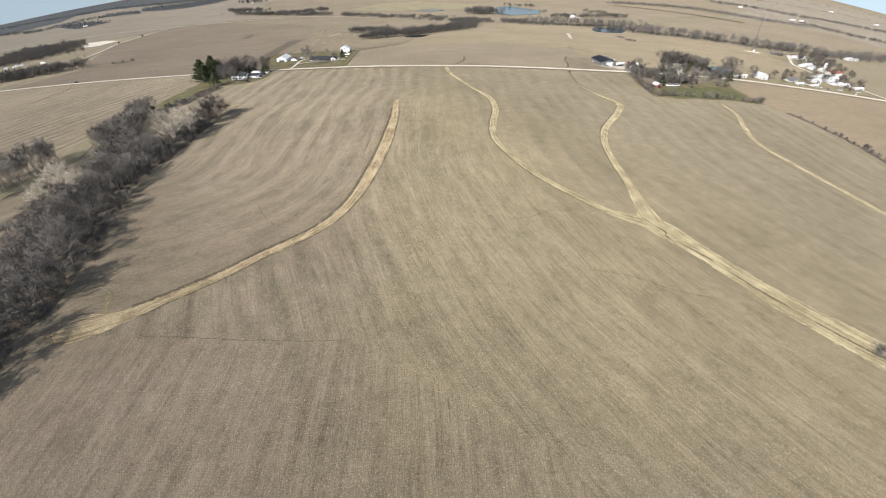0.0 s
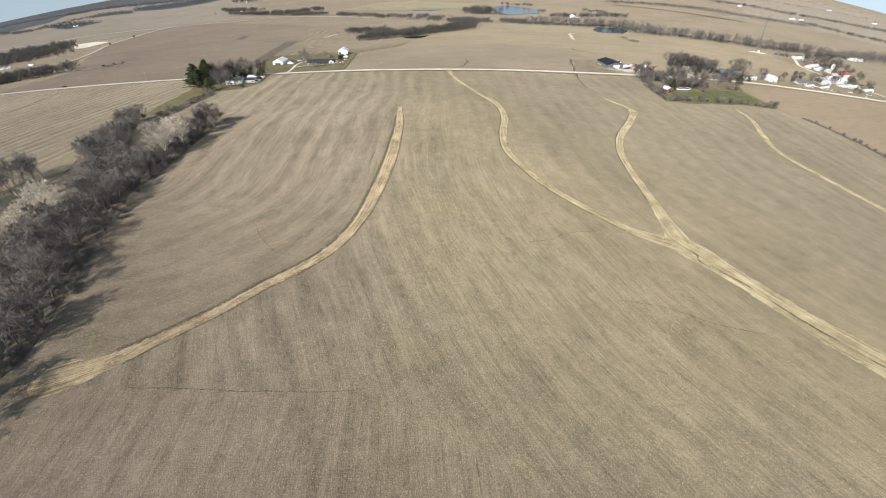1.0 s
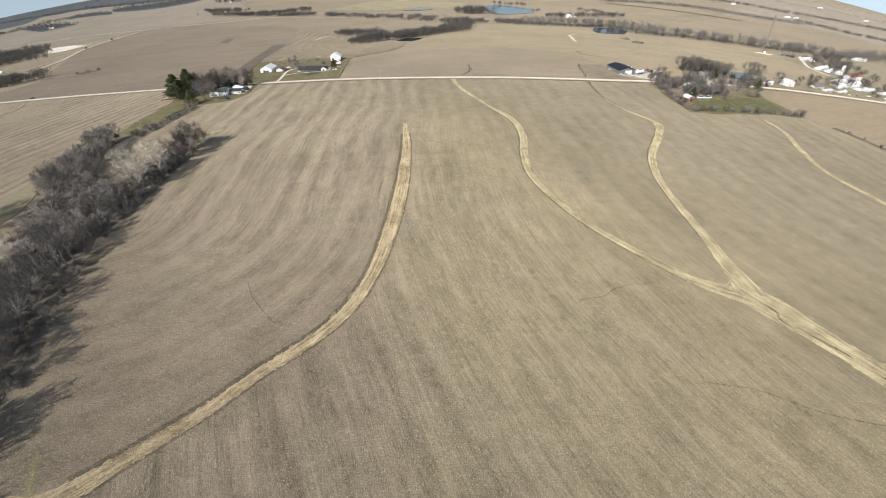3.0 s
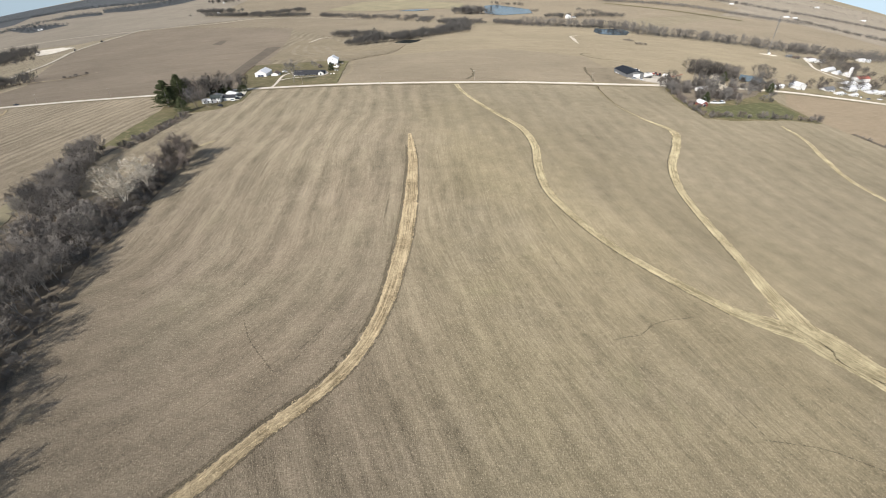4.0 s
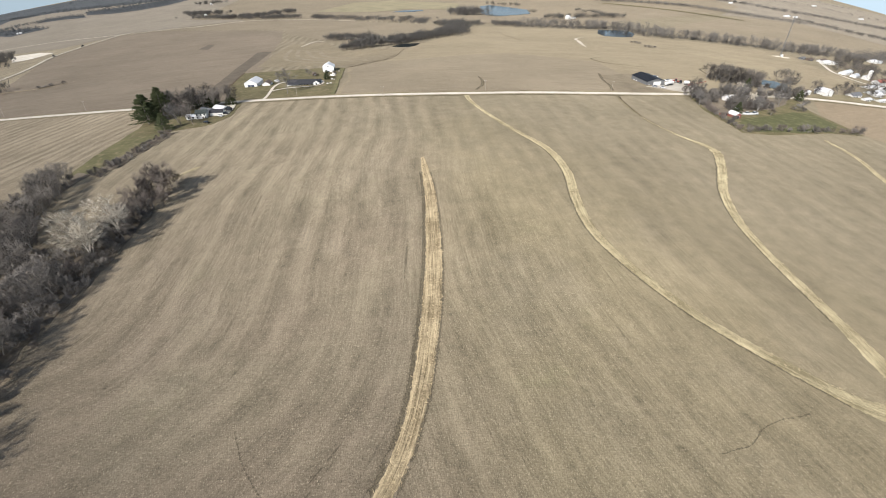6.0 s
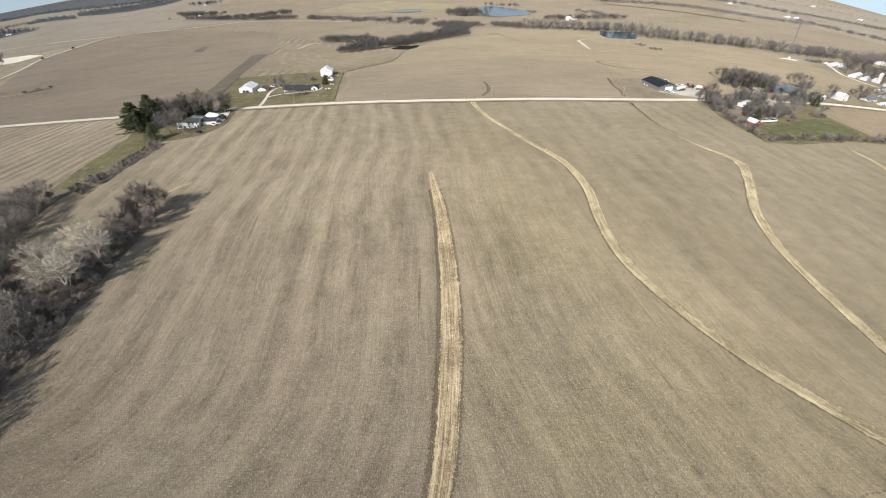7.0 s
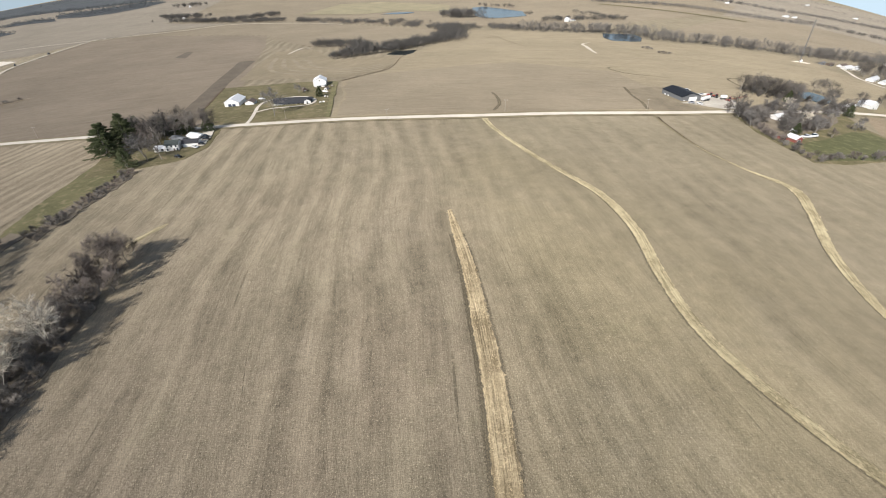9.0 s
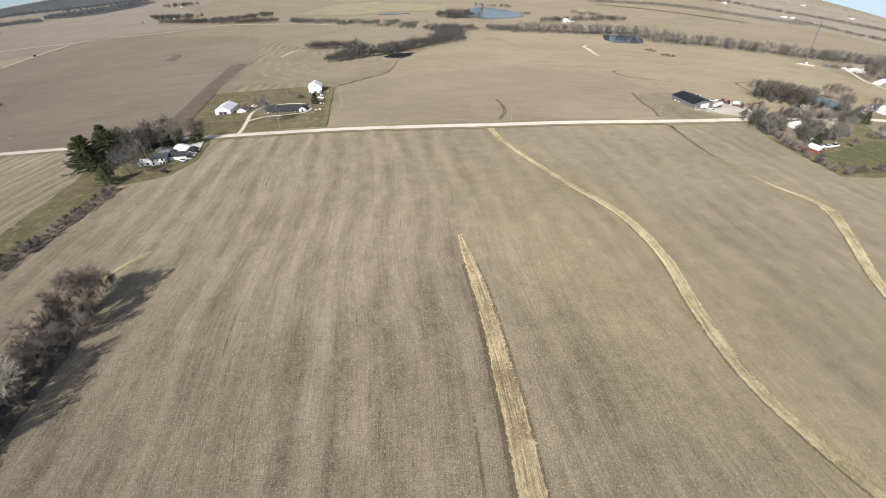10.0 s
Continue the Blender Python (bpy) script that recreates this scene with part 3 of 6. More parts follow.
# ---- the land ----
rings = [0.0]
while rings[-1] < 3000:
    rings.append(rings[-1] + min(70.0, max(5.0, rings[-1] * 0.026)))
rings = np.array(rings[1:])
SPOKES = 480
angle = np.arange(SPOKES) * 2 * math.pi / SPOKES
gx, gy = -20 + np.outer(rings, np.cos(angle)), 150 + np.outer(rings, np.sin(angle))
ground_verts = [(-20.0, 150.0, gz(-20, 150))] + np.stack([gx, gy, ground_z(gx, gy)], -1).reshape(-1, 3).tolist()
ground_faces = [(0, 1 + k, 1 + (k + 1) % SPOKES) for k in range(SPOKES)]
for i in range(len(rings) - 1):
    for k in range(SPOKES):
        a, b = 1 + i * SPOKES + k, 1 + i * SPOKES + (k + 1) % SPOKES
        ground_faces.append((a, a + SPOKES, b + SPOKES, b))
tagged(mesh_object("ground", ground_verts, ground_faces, M["field"], smooth=True), "rolling brown stubble farmland", "ground", kind="structure")


def field(outline, key, label, lift=0.12, cell=14.0, ragged=1.0, name="field", category="field"):
    if max(y for _, y in outline) < 530:
        lift *= 0.65
    return tagged(patch(name, outline, M[key], lift, cell, ragged), label, category, kind="structure")


field([(-121, 96.5), (-95, 97), (-70, 97.5), (-45, 96.5), (-29, 98), (-10, 88), (15, 72), (45, 50), (70, 20), (70, -60), (-160, -60), (-150, 40), (-124, 76)], "headland",
      "grey-brown headland stubble with fine rows", 0.1, 8.0, 3.5)
field([(-236, 405), (-225, 494), (-265, 499), (-375, 513), (-538, 541), (-800, 596), (-800, 200), (-420, 120), (-232, 165), (-224, 215), (-226, 255), (-242, 300), (-245, 350)], "field_west",
      "brown stubble field with long straight rows", 0.12, 16.0, 1.0)
field([(-190, 503), (-218, 551), (-248, 700), (-262, 860), (-290, 1010), (-330, 1180), (-640, 1285), (-715, 1255), (-708, 1120), (-690, 1000), (-640, 880), (-560, 720), (-520, 660), (-538, 552), (-375, 522), (-270, 508)], "field_dark",
      "dark grey-brown tilled field behind the road", 0.14, 20.0, 1.5)
field([(-113, 497), (-110, 560), (-122, 636), (-95, 665), (-75, 690), (-72, 760), (-58, 800), (-40, 845), (10, 960), (30, 1110), (76, 1100), (130, 1070), (215, 1010), (255, 985), (300, 930), (345, 880),
       (430, 860), (475, 842), (505, 828), (480, 760), (492, 690), (440, 615), (345, 560), (300, 538), (183, 504), (119, 491), (-6, 482)], "field_gold",
      "wide golden-tan stubble field beyond the gravel road", 0.14, 20.0, 1.5)
field([(-110, 500), (-108, 560), (-118, 630), (-95, 660), (60, 700), (150, 640), (150, 575), (140, 500), (60, 486), (-6, 484)], "field_tan",
      "tan stubble field with faint rows across", 0.22, 16.0, 5.0)
field([(-230, 514), (-212, 511), (-222, 556), (-240.5, 671), (-261, 846), (-282, 845), (-258, 677), (-240, 561)], "tilled", "long strip of dark turned soil", 0.25, 14.0, 0.8)
field([(-404, 931), (-384, 922), (-398, 988), (-412, 994)], "tilled", "small patch of dark turned soil", 0.25, 14.0, 0.8)
field([(-235, 690), (-120, 660), (-85, 680), (-72, 740), (-62, 798), (-150, 800), (-195, 930), (-252, 930), (-246, 800)], "field_loop", "contour-farmed stubble with curved rows", 0.2, 14.0, 2.0)
field([(285, 412), (299, 377), (304, 310), (300, 200), (520, 160), (900, 420), (900, 660), (640, 590), (505, 550), (390, 531), (310, 518), (279, 470), (278, 430)], "field_east",
      "brown tilled field past the grass lot", 0.12, 16.0, 1.0)
field([(-720, 1280), (-640, 1300), (-550, 1335), (-470, 1405), (-360, 1400), (-280, 1384), (-200, 1335), (-150, 1300), (-30, 1180), (20, 1130), (25, 1000), (-60, 930), (-190, 955), (-300, 1100), (-330, 1190), (-640, 1290)], "field_tan",
      "tan stubble field before the creek", 0.3, 26.0, 2.0)
field([(-200, 1360), (60, 1180), (250, 1040), (420, 1180), (620, 1310), (900, 1560), (800, 2100), (100, 2300), (-700, 2250), (-640, 1560)], "field_tan", "pale tan fields beyond the creek", 0.3, 40.0, 3.0)
field([(445, 1500), (525, 1412), (620, 1315), (690, 1255), (705, 1266), (632, 1330), (536, 1428), (455, 1516)], "lawn", "narrow green hedge bank across a field", 0.8, 30.0, 1.0)
field([(480, 900), (700, 905), (830, 960), (1100, 1100), (1300, 1500), (950, 1450), (640, 1260), (420, 1050), (400, 950)], "field_tan", "tan fields beyond the creek woods", 0.25, 40.0, 2.0)

field([(-760, 1140), (-1250, 1160), (-1700, 1100), (-2400, 1500), (-2300, 2300), (-1300, 2500), (-700, 2260), (-650, 1600), (-660, 1500), (-480, 1420), (-640, 1312), (-720, 1285)], "field_hazed", "tan fields greyed like haze towards the horizon", 0.25, 50.0, 3.0)
field([(-2700, 1250), (-1720, 1640), (-1600, 1735), (-1500, 1900), (-1660, 2060), (-1450, 2150), (-1150, 2100), (-880, 2180), (-900, 2990), (-1900, 2500), (-2500, 1850), (-2900, 1250)], "hazy_floor", "dark haze-tinted forest floor at the horizon", 0.7, 50.0, 10.0, "woodland_floor", "woodland floor")
field([(690, 900), (840, 965), (1110, 1105), (1700, 1200), (2600, 1700), (2100, 2200), (800, 2300), (870, 1570), (690, 1340), (900, 1330), (950, 1440), (1290, 1490), (1090, 1110)], "field_hazed", "tan fields greyed like haze towards the horizon", 0.35, 50.0, 3.0)
for shift in (0, 14, 28, 42):
    line = [(-236 + shift, 860 - shift, 5.5), (-222 + shift * 0.9, 770 + shift, 5.5), (-200 + shift * 0.7, 722 + shift, 5.5), (-150, 690 + shift, 5.5), (-110, 684 + shift * 0.8, 5.5), (-84, 690 + shift, 5.5)]
    tagged(ribbon("contour_strip", line, M["contour_pale"], 5.0, 2, 0.34, 0.6), "curved strip in contour-farmed stubble", "grass strip", kind="structure")

# floors of distant woods, in the haze-tinted colour
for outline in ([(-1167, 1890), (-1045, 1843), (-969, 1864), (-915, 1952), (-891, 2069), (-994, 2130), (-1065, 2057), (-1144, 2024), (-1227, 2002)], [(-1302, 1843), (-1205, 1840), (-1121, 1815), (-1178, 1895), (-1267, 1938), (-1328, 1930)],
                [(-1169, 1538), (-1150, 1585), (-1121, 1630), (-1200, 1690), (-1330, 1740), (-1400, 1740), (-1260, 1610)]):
    field(outline, "hazy_floor", "dark haze-tinted floor of a distant wood", 0.9, 40.0, 6.0, "woodland_floor", "woodland floor")
field([(-336, 1580), (-260, 1830), (-139, 1876), (70, 1682), (56, 1500), (-72, 1600), (-176, 1554)], "pale_grass", "pale greenish meadow beyond the creek", 0.9, 40.0, 3.0)
# lawns and lots
field([(-221, 552), (-236, 650), (-211, 649), (-166, 650), (-127, 640), (-113, 500), (-170, 503), (-196, 503)], "lawn", "worn farmyard lawn, green and straw-coloured", 0.25, 12.0, 1.0, "lawn", "lawn")
field([(-250, 475), (-236, 415), (-217, 421), (-188, 432), (-181, 452), (-186, 490), (-225, 494), (-252, 496)], "lawn", "shaded farmhouse lawn under trees", 0.25, 8.0, 1.0, "lawn", "lawn")
field([(-242, 442), (-240, 386), (-236, 352), (-222, 352), (-219, 385), (-215, 422)], "grass", "long strip of green grass along a hedge", 0.22, 8.0, 1.0, "lawn", "lawn")
field([(178, 492), (168, 447), (169, 420), (168, 399), (190, 400), (210, 404), (250, 417), (278, 424), (276, 478), (290, 515), (240, 512), (186, 500)], "lawn", "rough grass and leaves of a wooded lot", 0.25, 10.0, 1.0, "lawn", "lawn")
field([(187, 432), (196, 437), (210, 443), (224, 450), (238, 459), (254, 468), (270, 471), (272, 443), (247, 418), (215, 408), (180, 404), (180, 421)], "green", "bright green grass paddock", 0.38, 8.0, 1.0, "lawn", "lawn")
field([(152, 518), (172, 527), (181, 552), (198, 550), (206, 536), (203, 514), (186, 503), (166, 512)], "yard", "grey gravel machinery yard", 0.3, 8.0, 1.5, "yard", "yard")
field([(118, 490), (126, 560), (160, 575), (180, 565), (176, 536), (152, 518), (170, 498), (150, 491)], "trampled", "trampled dull grass beside a machine shed", 0.26, 8.0, 2.0, "lawn", "lawn")
field([(455, 794), (470, 801), (484, 793), (474, 787)], "pale_soil", "pale gravel pad of a radio mast", 0.4, 8.0, 1.0, "yard", "yard")
field([(-845, 1105), (-768, 1010), (-745, 1018), (-738, 1078), (-785, 1108)], "pale_soil", "white bare quarry ground beside a lane", 0.5, 16.0, 4.0, "yard", "yard")
field([(305, 535), (345, 556), (398, 575), (440, 612), (490, 660), (535, 690), (528, 640), (512, 600), (512, 572), (460, 556), (390, 546)], "verge", "dry village grass between houses", 0.25, 14.0, 2.0, "lawn", "lawn")
field([(288, 405), (296, 378), (300, 348), (301, 300), (298, 200), (302, 200), (306, 300), (305, 350), (301, 380), (294, 408)], "tilled", "brown weedy fence line between fields", 0.3, 8.0, 1.0, "fence_line", "fence line")
field([(-113, 499), (-118, 560), (-124, 636), (-131, 636), (-126, 600), (-122, 560), (-116.5, 500)], "grass", "dark weedy strip along a farm lawn", 0.4, 8.0, 1.2, "fence_line", "fence line")
field([(-196, 503), (-221, 552), (-236, 650), (-238, 650), (-223, 551), (-198, 503)], "trench", "dark furrow along a farm lawn", 0.4, 8.0, 0.5, "fence_line", "fence line")
field([(172, 440), (175, 470), (181, 494), (225, 508), (280, 513), (262, 490), (238, 472), (216, 460), (196, 450)], "litter", "leaf litter under the trees of a lot", 0.55, 6.0, 2.0, "woodland_floor", "woodland floor")
# woodland floors
WOOD_FLOORS = (
    [(-124, 70), (-129, 90), (-134, 97), (-131, 113), (-139, 140), (-151, 170), (-159.5, 205), (-160.5, 245), (-172, 252), (-190, 256), (-208, 242), (-196, 205), (-189, 165), (-187, 132), (-200, 90), (-190, 50), (-150, 30)],
    [(-159.5, 242), (-161, 270), (-163.5, 300), (-165, 318), (-173, 320), (-180, 290), (-182, 262), (-175, 246)],
    [(-186, 250), (-203, 280), (-218, 303), (-225, 334), (-222, 352), (-232, 355), (-239, 337), (-229, 296), (-211, 246)],
    [(-214, 346), (-211, 375), (-208, 395), (-208, 419), (-215, 421), (-217, 395), (-220, 375), (-223, 350)])
for number, outline in enumerate(WOOD_FLOORS):
    field(outline, "litter", "dark leaf litter under bare trees", 0.2 + 0.04 * number, 4.0, 2.5, "woodland_floor", "woodland floor")
field([(-222, 185), (-215, 212), (-216, 242), (-232, 290), (-240, 290), (-228, 240), (-226, 212), (-240, 185)], "pale_grass", "pale grassy gully beside the woods", 0.3, 8.0, 1.5, "gully", "grass strip")

# ---- grass waterways ----
for line, lift, key in zip(WATERWAYS, (0.2, 0.2, 0.22, 0.27, 0.2), ("straw", "straw_dull", "straw_dull", "straw_dull", "straw_dull")):
    tagged(ribbon("grass_waterway", line, M[key], 0.7, 8, lift, 0.13, 0.1, 0.3, fray=0.75), "straw-coloured dry grass waterway through stubble", "grass strip", kind="structure")
WASHOUTS = (
    ([(90.5, 173, 0.1), (91.8, 168, 0.5), (91, 164, 0.4), (94, 161, 0.05)], 0.66, "trench", "dark eroded gully in dry grass"),
    ([(96, 159, 0.05), (99, 156.5, 0.5), (102.5, 153, 0.5), (105, 149, 0.06)], 0.66, "trench", "dark eroded gully in dry grass"),
    ([(107, 146, 0.05), (110, 141.5, 0.35), (113, 136, 0.8), (117, 131, 1.0), (119.5, 128, 0.7), (121, 126.5, 0.1)], 0.66, "trench", "dark eroded gully in dry grass"),
    ([(126, 119.5, 0.05), (129, 116.5, 0.6), (133, 112.5, 0.7), (137, 108.5, 0.9), (140, 105.5, 0.8), (144, 102, 0.5), (150, 97, 0.2)], 0.66, "trench", "dark eroded gully in dry grass"),
    ([(-87.5, 181, 0.22), (-84, 174, 0.26), (-79, 167, 0.26), (-72, 159, 0.2)], 0.12, "swale", "thin dark washout in a stubble field"),
    ([(25.6, 171, 0.2), (34, 173, 0.26), (41, 178, 0.24), (54, 181, 0.2)], 0.12, "swale", "thin dark washout in a stubble field"),
    ([(52, 139, 0.18), (67, 136.5, 0.22), (81, 130, 0.22), (96, 126.5, 0.18)], 0.12, "swale", "thin dark washout in a stubble field"),
    ([(-97, 99, 0.1), (-92, 97.6, 0.16), (-80, 97.6, 0.2), (-66, 97.0, 0.2), (-53, 97.2, 0.2), (-42, 97.0, 0.16), (-29, 98.2, 0.05)], 0.2, "swale", "dark furrow along a headland"),
    ([(-116.5, 118, 2.0), (-114.5, 114, 4.6), (-112.8, 110.5, 4.2), (-111.5, 108, 1.5)], 0.14, "bleached", "pale yellow-green grass patch in stubble"),
    ([(-105.6, 273, 0.05), (-104.6, 264, 0.15), (-103.2, 256, 0.15), (-102.2, 250, 0.05)], 0.12, "swale", "thin dark washout in a stubble field"),
    ([(112, 476, 3.4), (110, 466, 2.6), (108.5, 452, 2.0), (108, 430, 1.7), (109, 408, 1.5), (115, 388, 0.8)], 0.1, "verge", "dull weedy ditch bank in stubble"),
    ([(112, 474, 1.6), (110, 462, 1.0), (108.8, 448, 0.7), (108, 430, 0.55), (108.6, 410, 0.4), (113, 392, 0.1)], 0.42, "trench", "dark ditch running from a road culvert"),
    ([(1, 488, 1.6), (8, 505, 4.2), (10, 525, 3.2), (9, 545, 1.2)], 0.35, "marsh", "dull green swale in tan stubble"),
    ([(114, 494, 2.4), (119, 514, 4.8), (120, 530, 5), (124, 553, 4), (128, 568, 1.5)], 0.4, "marsh", "dull green swale in tan stubble"),
    ([(252, 590, 1.6), (255, 612, 3), (260, 628, 3.4), (268, 634, 3), (278, 635, 2)], 0.4, "marsh", "greenish grass ring round a pond"),
    ([(165, 671, 1.2), (156, 670, 3.4), (150, 662, 4.4), (152, 648, 3.6), (160, 633, 2.6), (180, 624, 1.8), (196, 617, 0.8)], 0.35, "marsh", "dull swale in golden stubble"),
    ([(71, 966, 2), (89, 985, 2.5), (92, 930, 2), (105, 842, 2.5)], 0.5, "swale", "dull swale in golden stubble"),
    ([(264, 830, 3), (270, 820, 4)], 0.5, "litter", "brown weedy patch in stubble"), ([(266, 790, 3), (275, 780, 4)], 0.5, "litter", "brown weedy patch in stubble"),
    ([(-488, 683, 3), (-478, 695, 4), (-470, 703, 2)], 0.5, "litter", "brown weedy patch in a field"), ([(206, 880, 2), (190, 862, 4), (187, 835, 5), (181, 800, 4), (178, 772, 2)], 0.5, "lane", "pale bare soil bank near a pond"),
    ([(-228, 892, 3), (-220, 958, 4), (-205, 952, 3)], 0.5, "lane", "pale bare soil bank in a field"),
    ([(-590, 690, 3), (-486, 679, 2.5), (-460, 705, 1)], 0.4, "straw", "pale grass line across a field"), ([(-402, 427, 4), (-412, 487, 3), (-425, 512, 2)], 0.4, "straw", "pale grass line across a field"),
    ([(-171, 333, 1.2), (-168, 339, 3.6), (-165, 345, 3.2), (-162, 350, 0.6)], 0.1, "straw_dull", "pale dry grass at the end of a wood"), ([(-121, 640, 2), (-98, 668, 1.4), (-76, 700, 1), (-66, 780, 1)], 0.35, "trench", "dark furrow along a field edge"))
for line, lift, key, label in WASHOUTS:
    if key == "swale" and max(w for _, _, w in line) < 0.5:
        key, line = "washed", [(x, y, w * 2.2) for x, y, w in line]
    elif lift == 0.66:
        key, line = "crack", [(x, y, w * 2.5) for x, y, w in line]
    tagged(ribbon("washout", line, M[key], 1.0 if line[0][1] < 500 else 4.0, 2, lift, 0.7, 0, 0, 5.0, 1.1 if key == "crack" else 0.35), label, "gully", kind="structure")


def beside(line, side, gap, width):
    """A line that runs along the edge of another."""
    pts = np.array(line, float)
    ahead = np.gradient(pts[:, :2], axis=0)
    ahead /= np.linalg.norm(ahead, axis=1)[:, None]
    return [(x + side * a[1] * (w / 2 + gap), y - side * a[0] * (w / 2 + gap), width) for (x, y, w), a in zip(pts, ahead)]


# dark bands along the waterway edges, fading outwards
for line, side, gap, width, key in ((WEST_WATERWAY[1:-5], 1, 0.5, 2.6, "furrow"), (WEST_WATERWAY[1:-5], -1, 0.0, 1.8, "furrow_faint"), (MIDDLE_WATERWAY[4:-2], 1, 0.1, 1.8, "furrow_faint"), (EAST_WATERWAY[3:-2], 1, 0.1, 1.8, "furrow_faint")):
    tagged(ribbon("furrow", beside(line, side, gap, width), M[key], 1.2, 2, 0.06, 0.8, wave=4.0), "dark fading band along a grass waterway", "furrow", kind="structure")

# ---- roads ----
MAIN_ROAD = [(-900, 622), (-700, 578), (-538, 546), (-375, 517), (-270, 503), (-190, 497.5), (-113, 490), (-60, 482), (-6, 476), (60, 479), (119, 485), (183, 498), (310, 527), (390, 538), (505, 559), (620, 590), (760, 640), (1000, 740)]
ROADS = [(MAIN_ROAD, 6.5, 0.42, "pale gravel country road"),
         ([(517, 566), (508, 596), (495, 630), (486, 665), (483, 690), (490, 722), (508, 755), (520, 781)], 4.2, 0.5, "pale gravel village lane"),
         ([(-610, 720), (-640, 850), (-668, 931), (-698, 1012), (-714, 1128), (-719, 1270), (-700, 1300)], 6.0, 0.6, "dull gravel lane past fields"),
         ([(-1300, 1190), (-1000, 1245), (-866, 1273), (-719, 1275), (-637, 1303), (-550, 1332), (-470, 1402), (-362, 1398), (-279, 1382), (-200, 1340)], 6.0, 0.7, "dull gravel lane before the creek"),
         ([(-171, 499), (-171.5, 510), (-174, 530), (-177, 552), (-175, 568), (-166, 575), (-150, 577), (-138, 568), (-132.5, 554), (-135, 543), (-146, 540), (-161, 540), (-169, 536), (-174, 531)], 2.6, 0.45, "pale gravel farm drive looping round a house")]
for line, width, lift, label in ROADS:
    if width == 6.5:
        tagged(ribbon("road_verge", [(x, y, 13.0) for x, y in line], M["verge"], 8.0, 4, 0.33, 0.15), "dry grass verge of a gravel road", "verge", kind="structure")
    tagged(ribbon("road", [(x, y, width) for x, y in line], M["lane" if label.startswith("dull") else "gravel"], 4.0, 4, lift, 0.06, 0.1), label, "road", kind="structure")

# ---- water ----
for outline, key, label, lift in (([(-120, 1530), (-93, 1552), (-40, 1540), (-36, 1520), (-70, 1508)], "water", "small blue pond in a meadow", 1.3),
                                  ([(123, 1575), (107, 1400), (112, 1345), (140, 1305), (180, 1312), (216, 1322), (226, 1420), (190, 1510), (154, 1588)], "water", "blue farm lake", 0.9),
                                  ([(-84, 820), (-73, 847), (-45, 846), (-50, 820), (-61, 801)], "water_dark", "small dark pond beside bare trees", 0.5),
                                  ([(270, 995), (250, 940), (249, 906), (275, 896), (292, 897), (312, 940), (318, 982)], "water", "blue pond at the edge of woods", 0.5),
                                  ([(304, 586), (314, 597), (326, 596), (329, 582), (320, 562), (304, 552), (297, 556), (292, 566)], "water_dark", "dark pond behind bare trees", 0.5)):
    tagged(patch("pond", outline, M[key], lift, 12.0, 2.0), label, "pond", kind="structure")

# ---- trees ----
class Sticks:
    """Gathers tapering branches into one mesh: each is a prism, or a spike at the tips."""

    def __init__(self):
        self.verts, self.faces = [], []

    def add(self, a, b, ra, rb, sides=3):
        way = (b - a).normalized()
        right = way.orthogonal().normalized()
        up = way.cross(right)
        start = len(self.verts)
        if sides == 1:
            self.verts += [tuple(a + right * ra), tuple(a - right * ra), tuple(b)]
            self.faces.append((start, start + 1, start + 2))
            return
        spokes = [right * math.cos(2 * math.pi * k / sides) + up * math.sin(2 * math.pi * k / sides) for k in range(sides)]
        self.verts += [tuple(a + s * ra) for s in spokes]
        if rb <= 0:
            self.verts.append(tuple(b))
            self.faces += [(start + k, start + (k + 1) % sides, start + sides) for k in range(sides)]
        else:
            self.verts += [tuple(b + s * rb) for s in spokes]
            self.faces += [(start + k, start + (k + 1) % sides, start + sides + (k + 1) % sides, start + sides + k) for k in range(sides)]


def bent(rng, way, amount):
    return (way + Vector((rng.gauss(0, amount), rng.gauss(0, amount), rng.gauss(0, amount * 0.7)))).normalized()


def grow(rng, wood, twigs, at, way, length, radius, level, counts, lift, thick, wide=1.0, low=0.34):
    """One branch, its bends and, along it, the next smaller branches."""
    pieces = (4, 3, 1, 1)[min(level, 3)]
    points = [at]
    for _ in range(pieces):
        way = bent(rng, way, 0.13)
        way = (way + Vector((0, 0, lift))).normalized()
        points.append(points[-1] + way * length / pieces)
    home = wood if level < 2 else twigs
    for k in range(pieces):
        ra, rb = radius * (1 - 0.75 * k / pieces), radius * (1 - 0.75 * (k + 1) / pieces)
        home.add(points[k], points[k + 1], ra, 0 if level >= min(3, len(counts)) else rb, (5, 3, 3, 3)[level] if level < len(counts) else 1)
    if level >= len(counts):
        return
    for k in range(counts[level]):
        start = low if level == 0 else 0.25
        s = start + (0.97 - start) * (k + rng.random()) / counts[level]
        i = min(pieces - 1, int(s * pieces))
        spot = points[i].lerp(points[i + 1], s * pieces - i)
        turn = rng.random() * 2 * math.pi
        side = way.orthogonal().normalized()
        side.rotate(Matrix.Rotation(turn, 3, way))
        spread = rng.uniform(0.75, 1.25) * (0.75 if level == 0 else 0.85)
        going = (way * 1.0 + side * spread).normalized()
        size = length * (0.62 - 0.28 * s if level == 0 else 0.55 - 0.2 * s) * rng.uniform(0.8, 1.2) * (wide if level == 0 else 1.0)
        size = max(size, 1.35 if level + 1 >= len(counts) else 0.9)
        if level + 1 >= len(counts):
            going = (going + Vector((0, 0, 0.35))).normalized()
        grow(rng, wood, twigs, spot, going, size, max(thick, radius * 0.5 * (1 - 0.5 * s)), level + 1, counts, lift, thick, wide, low)


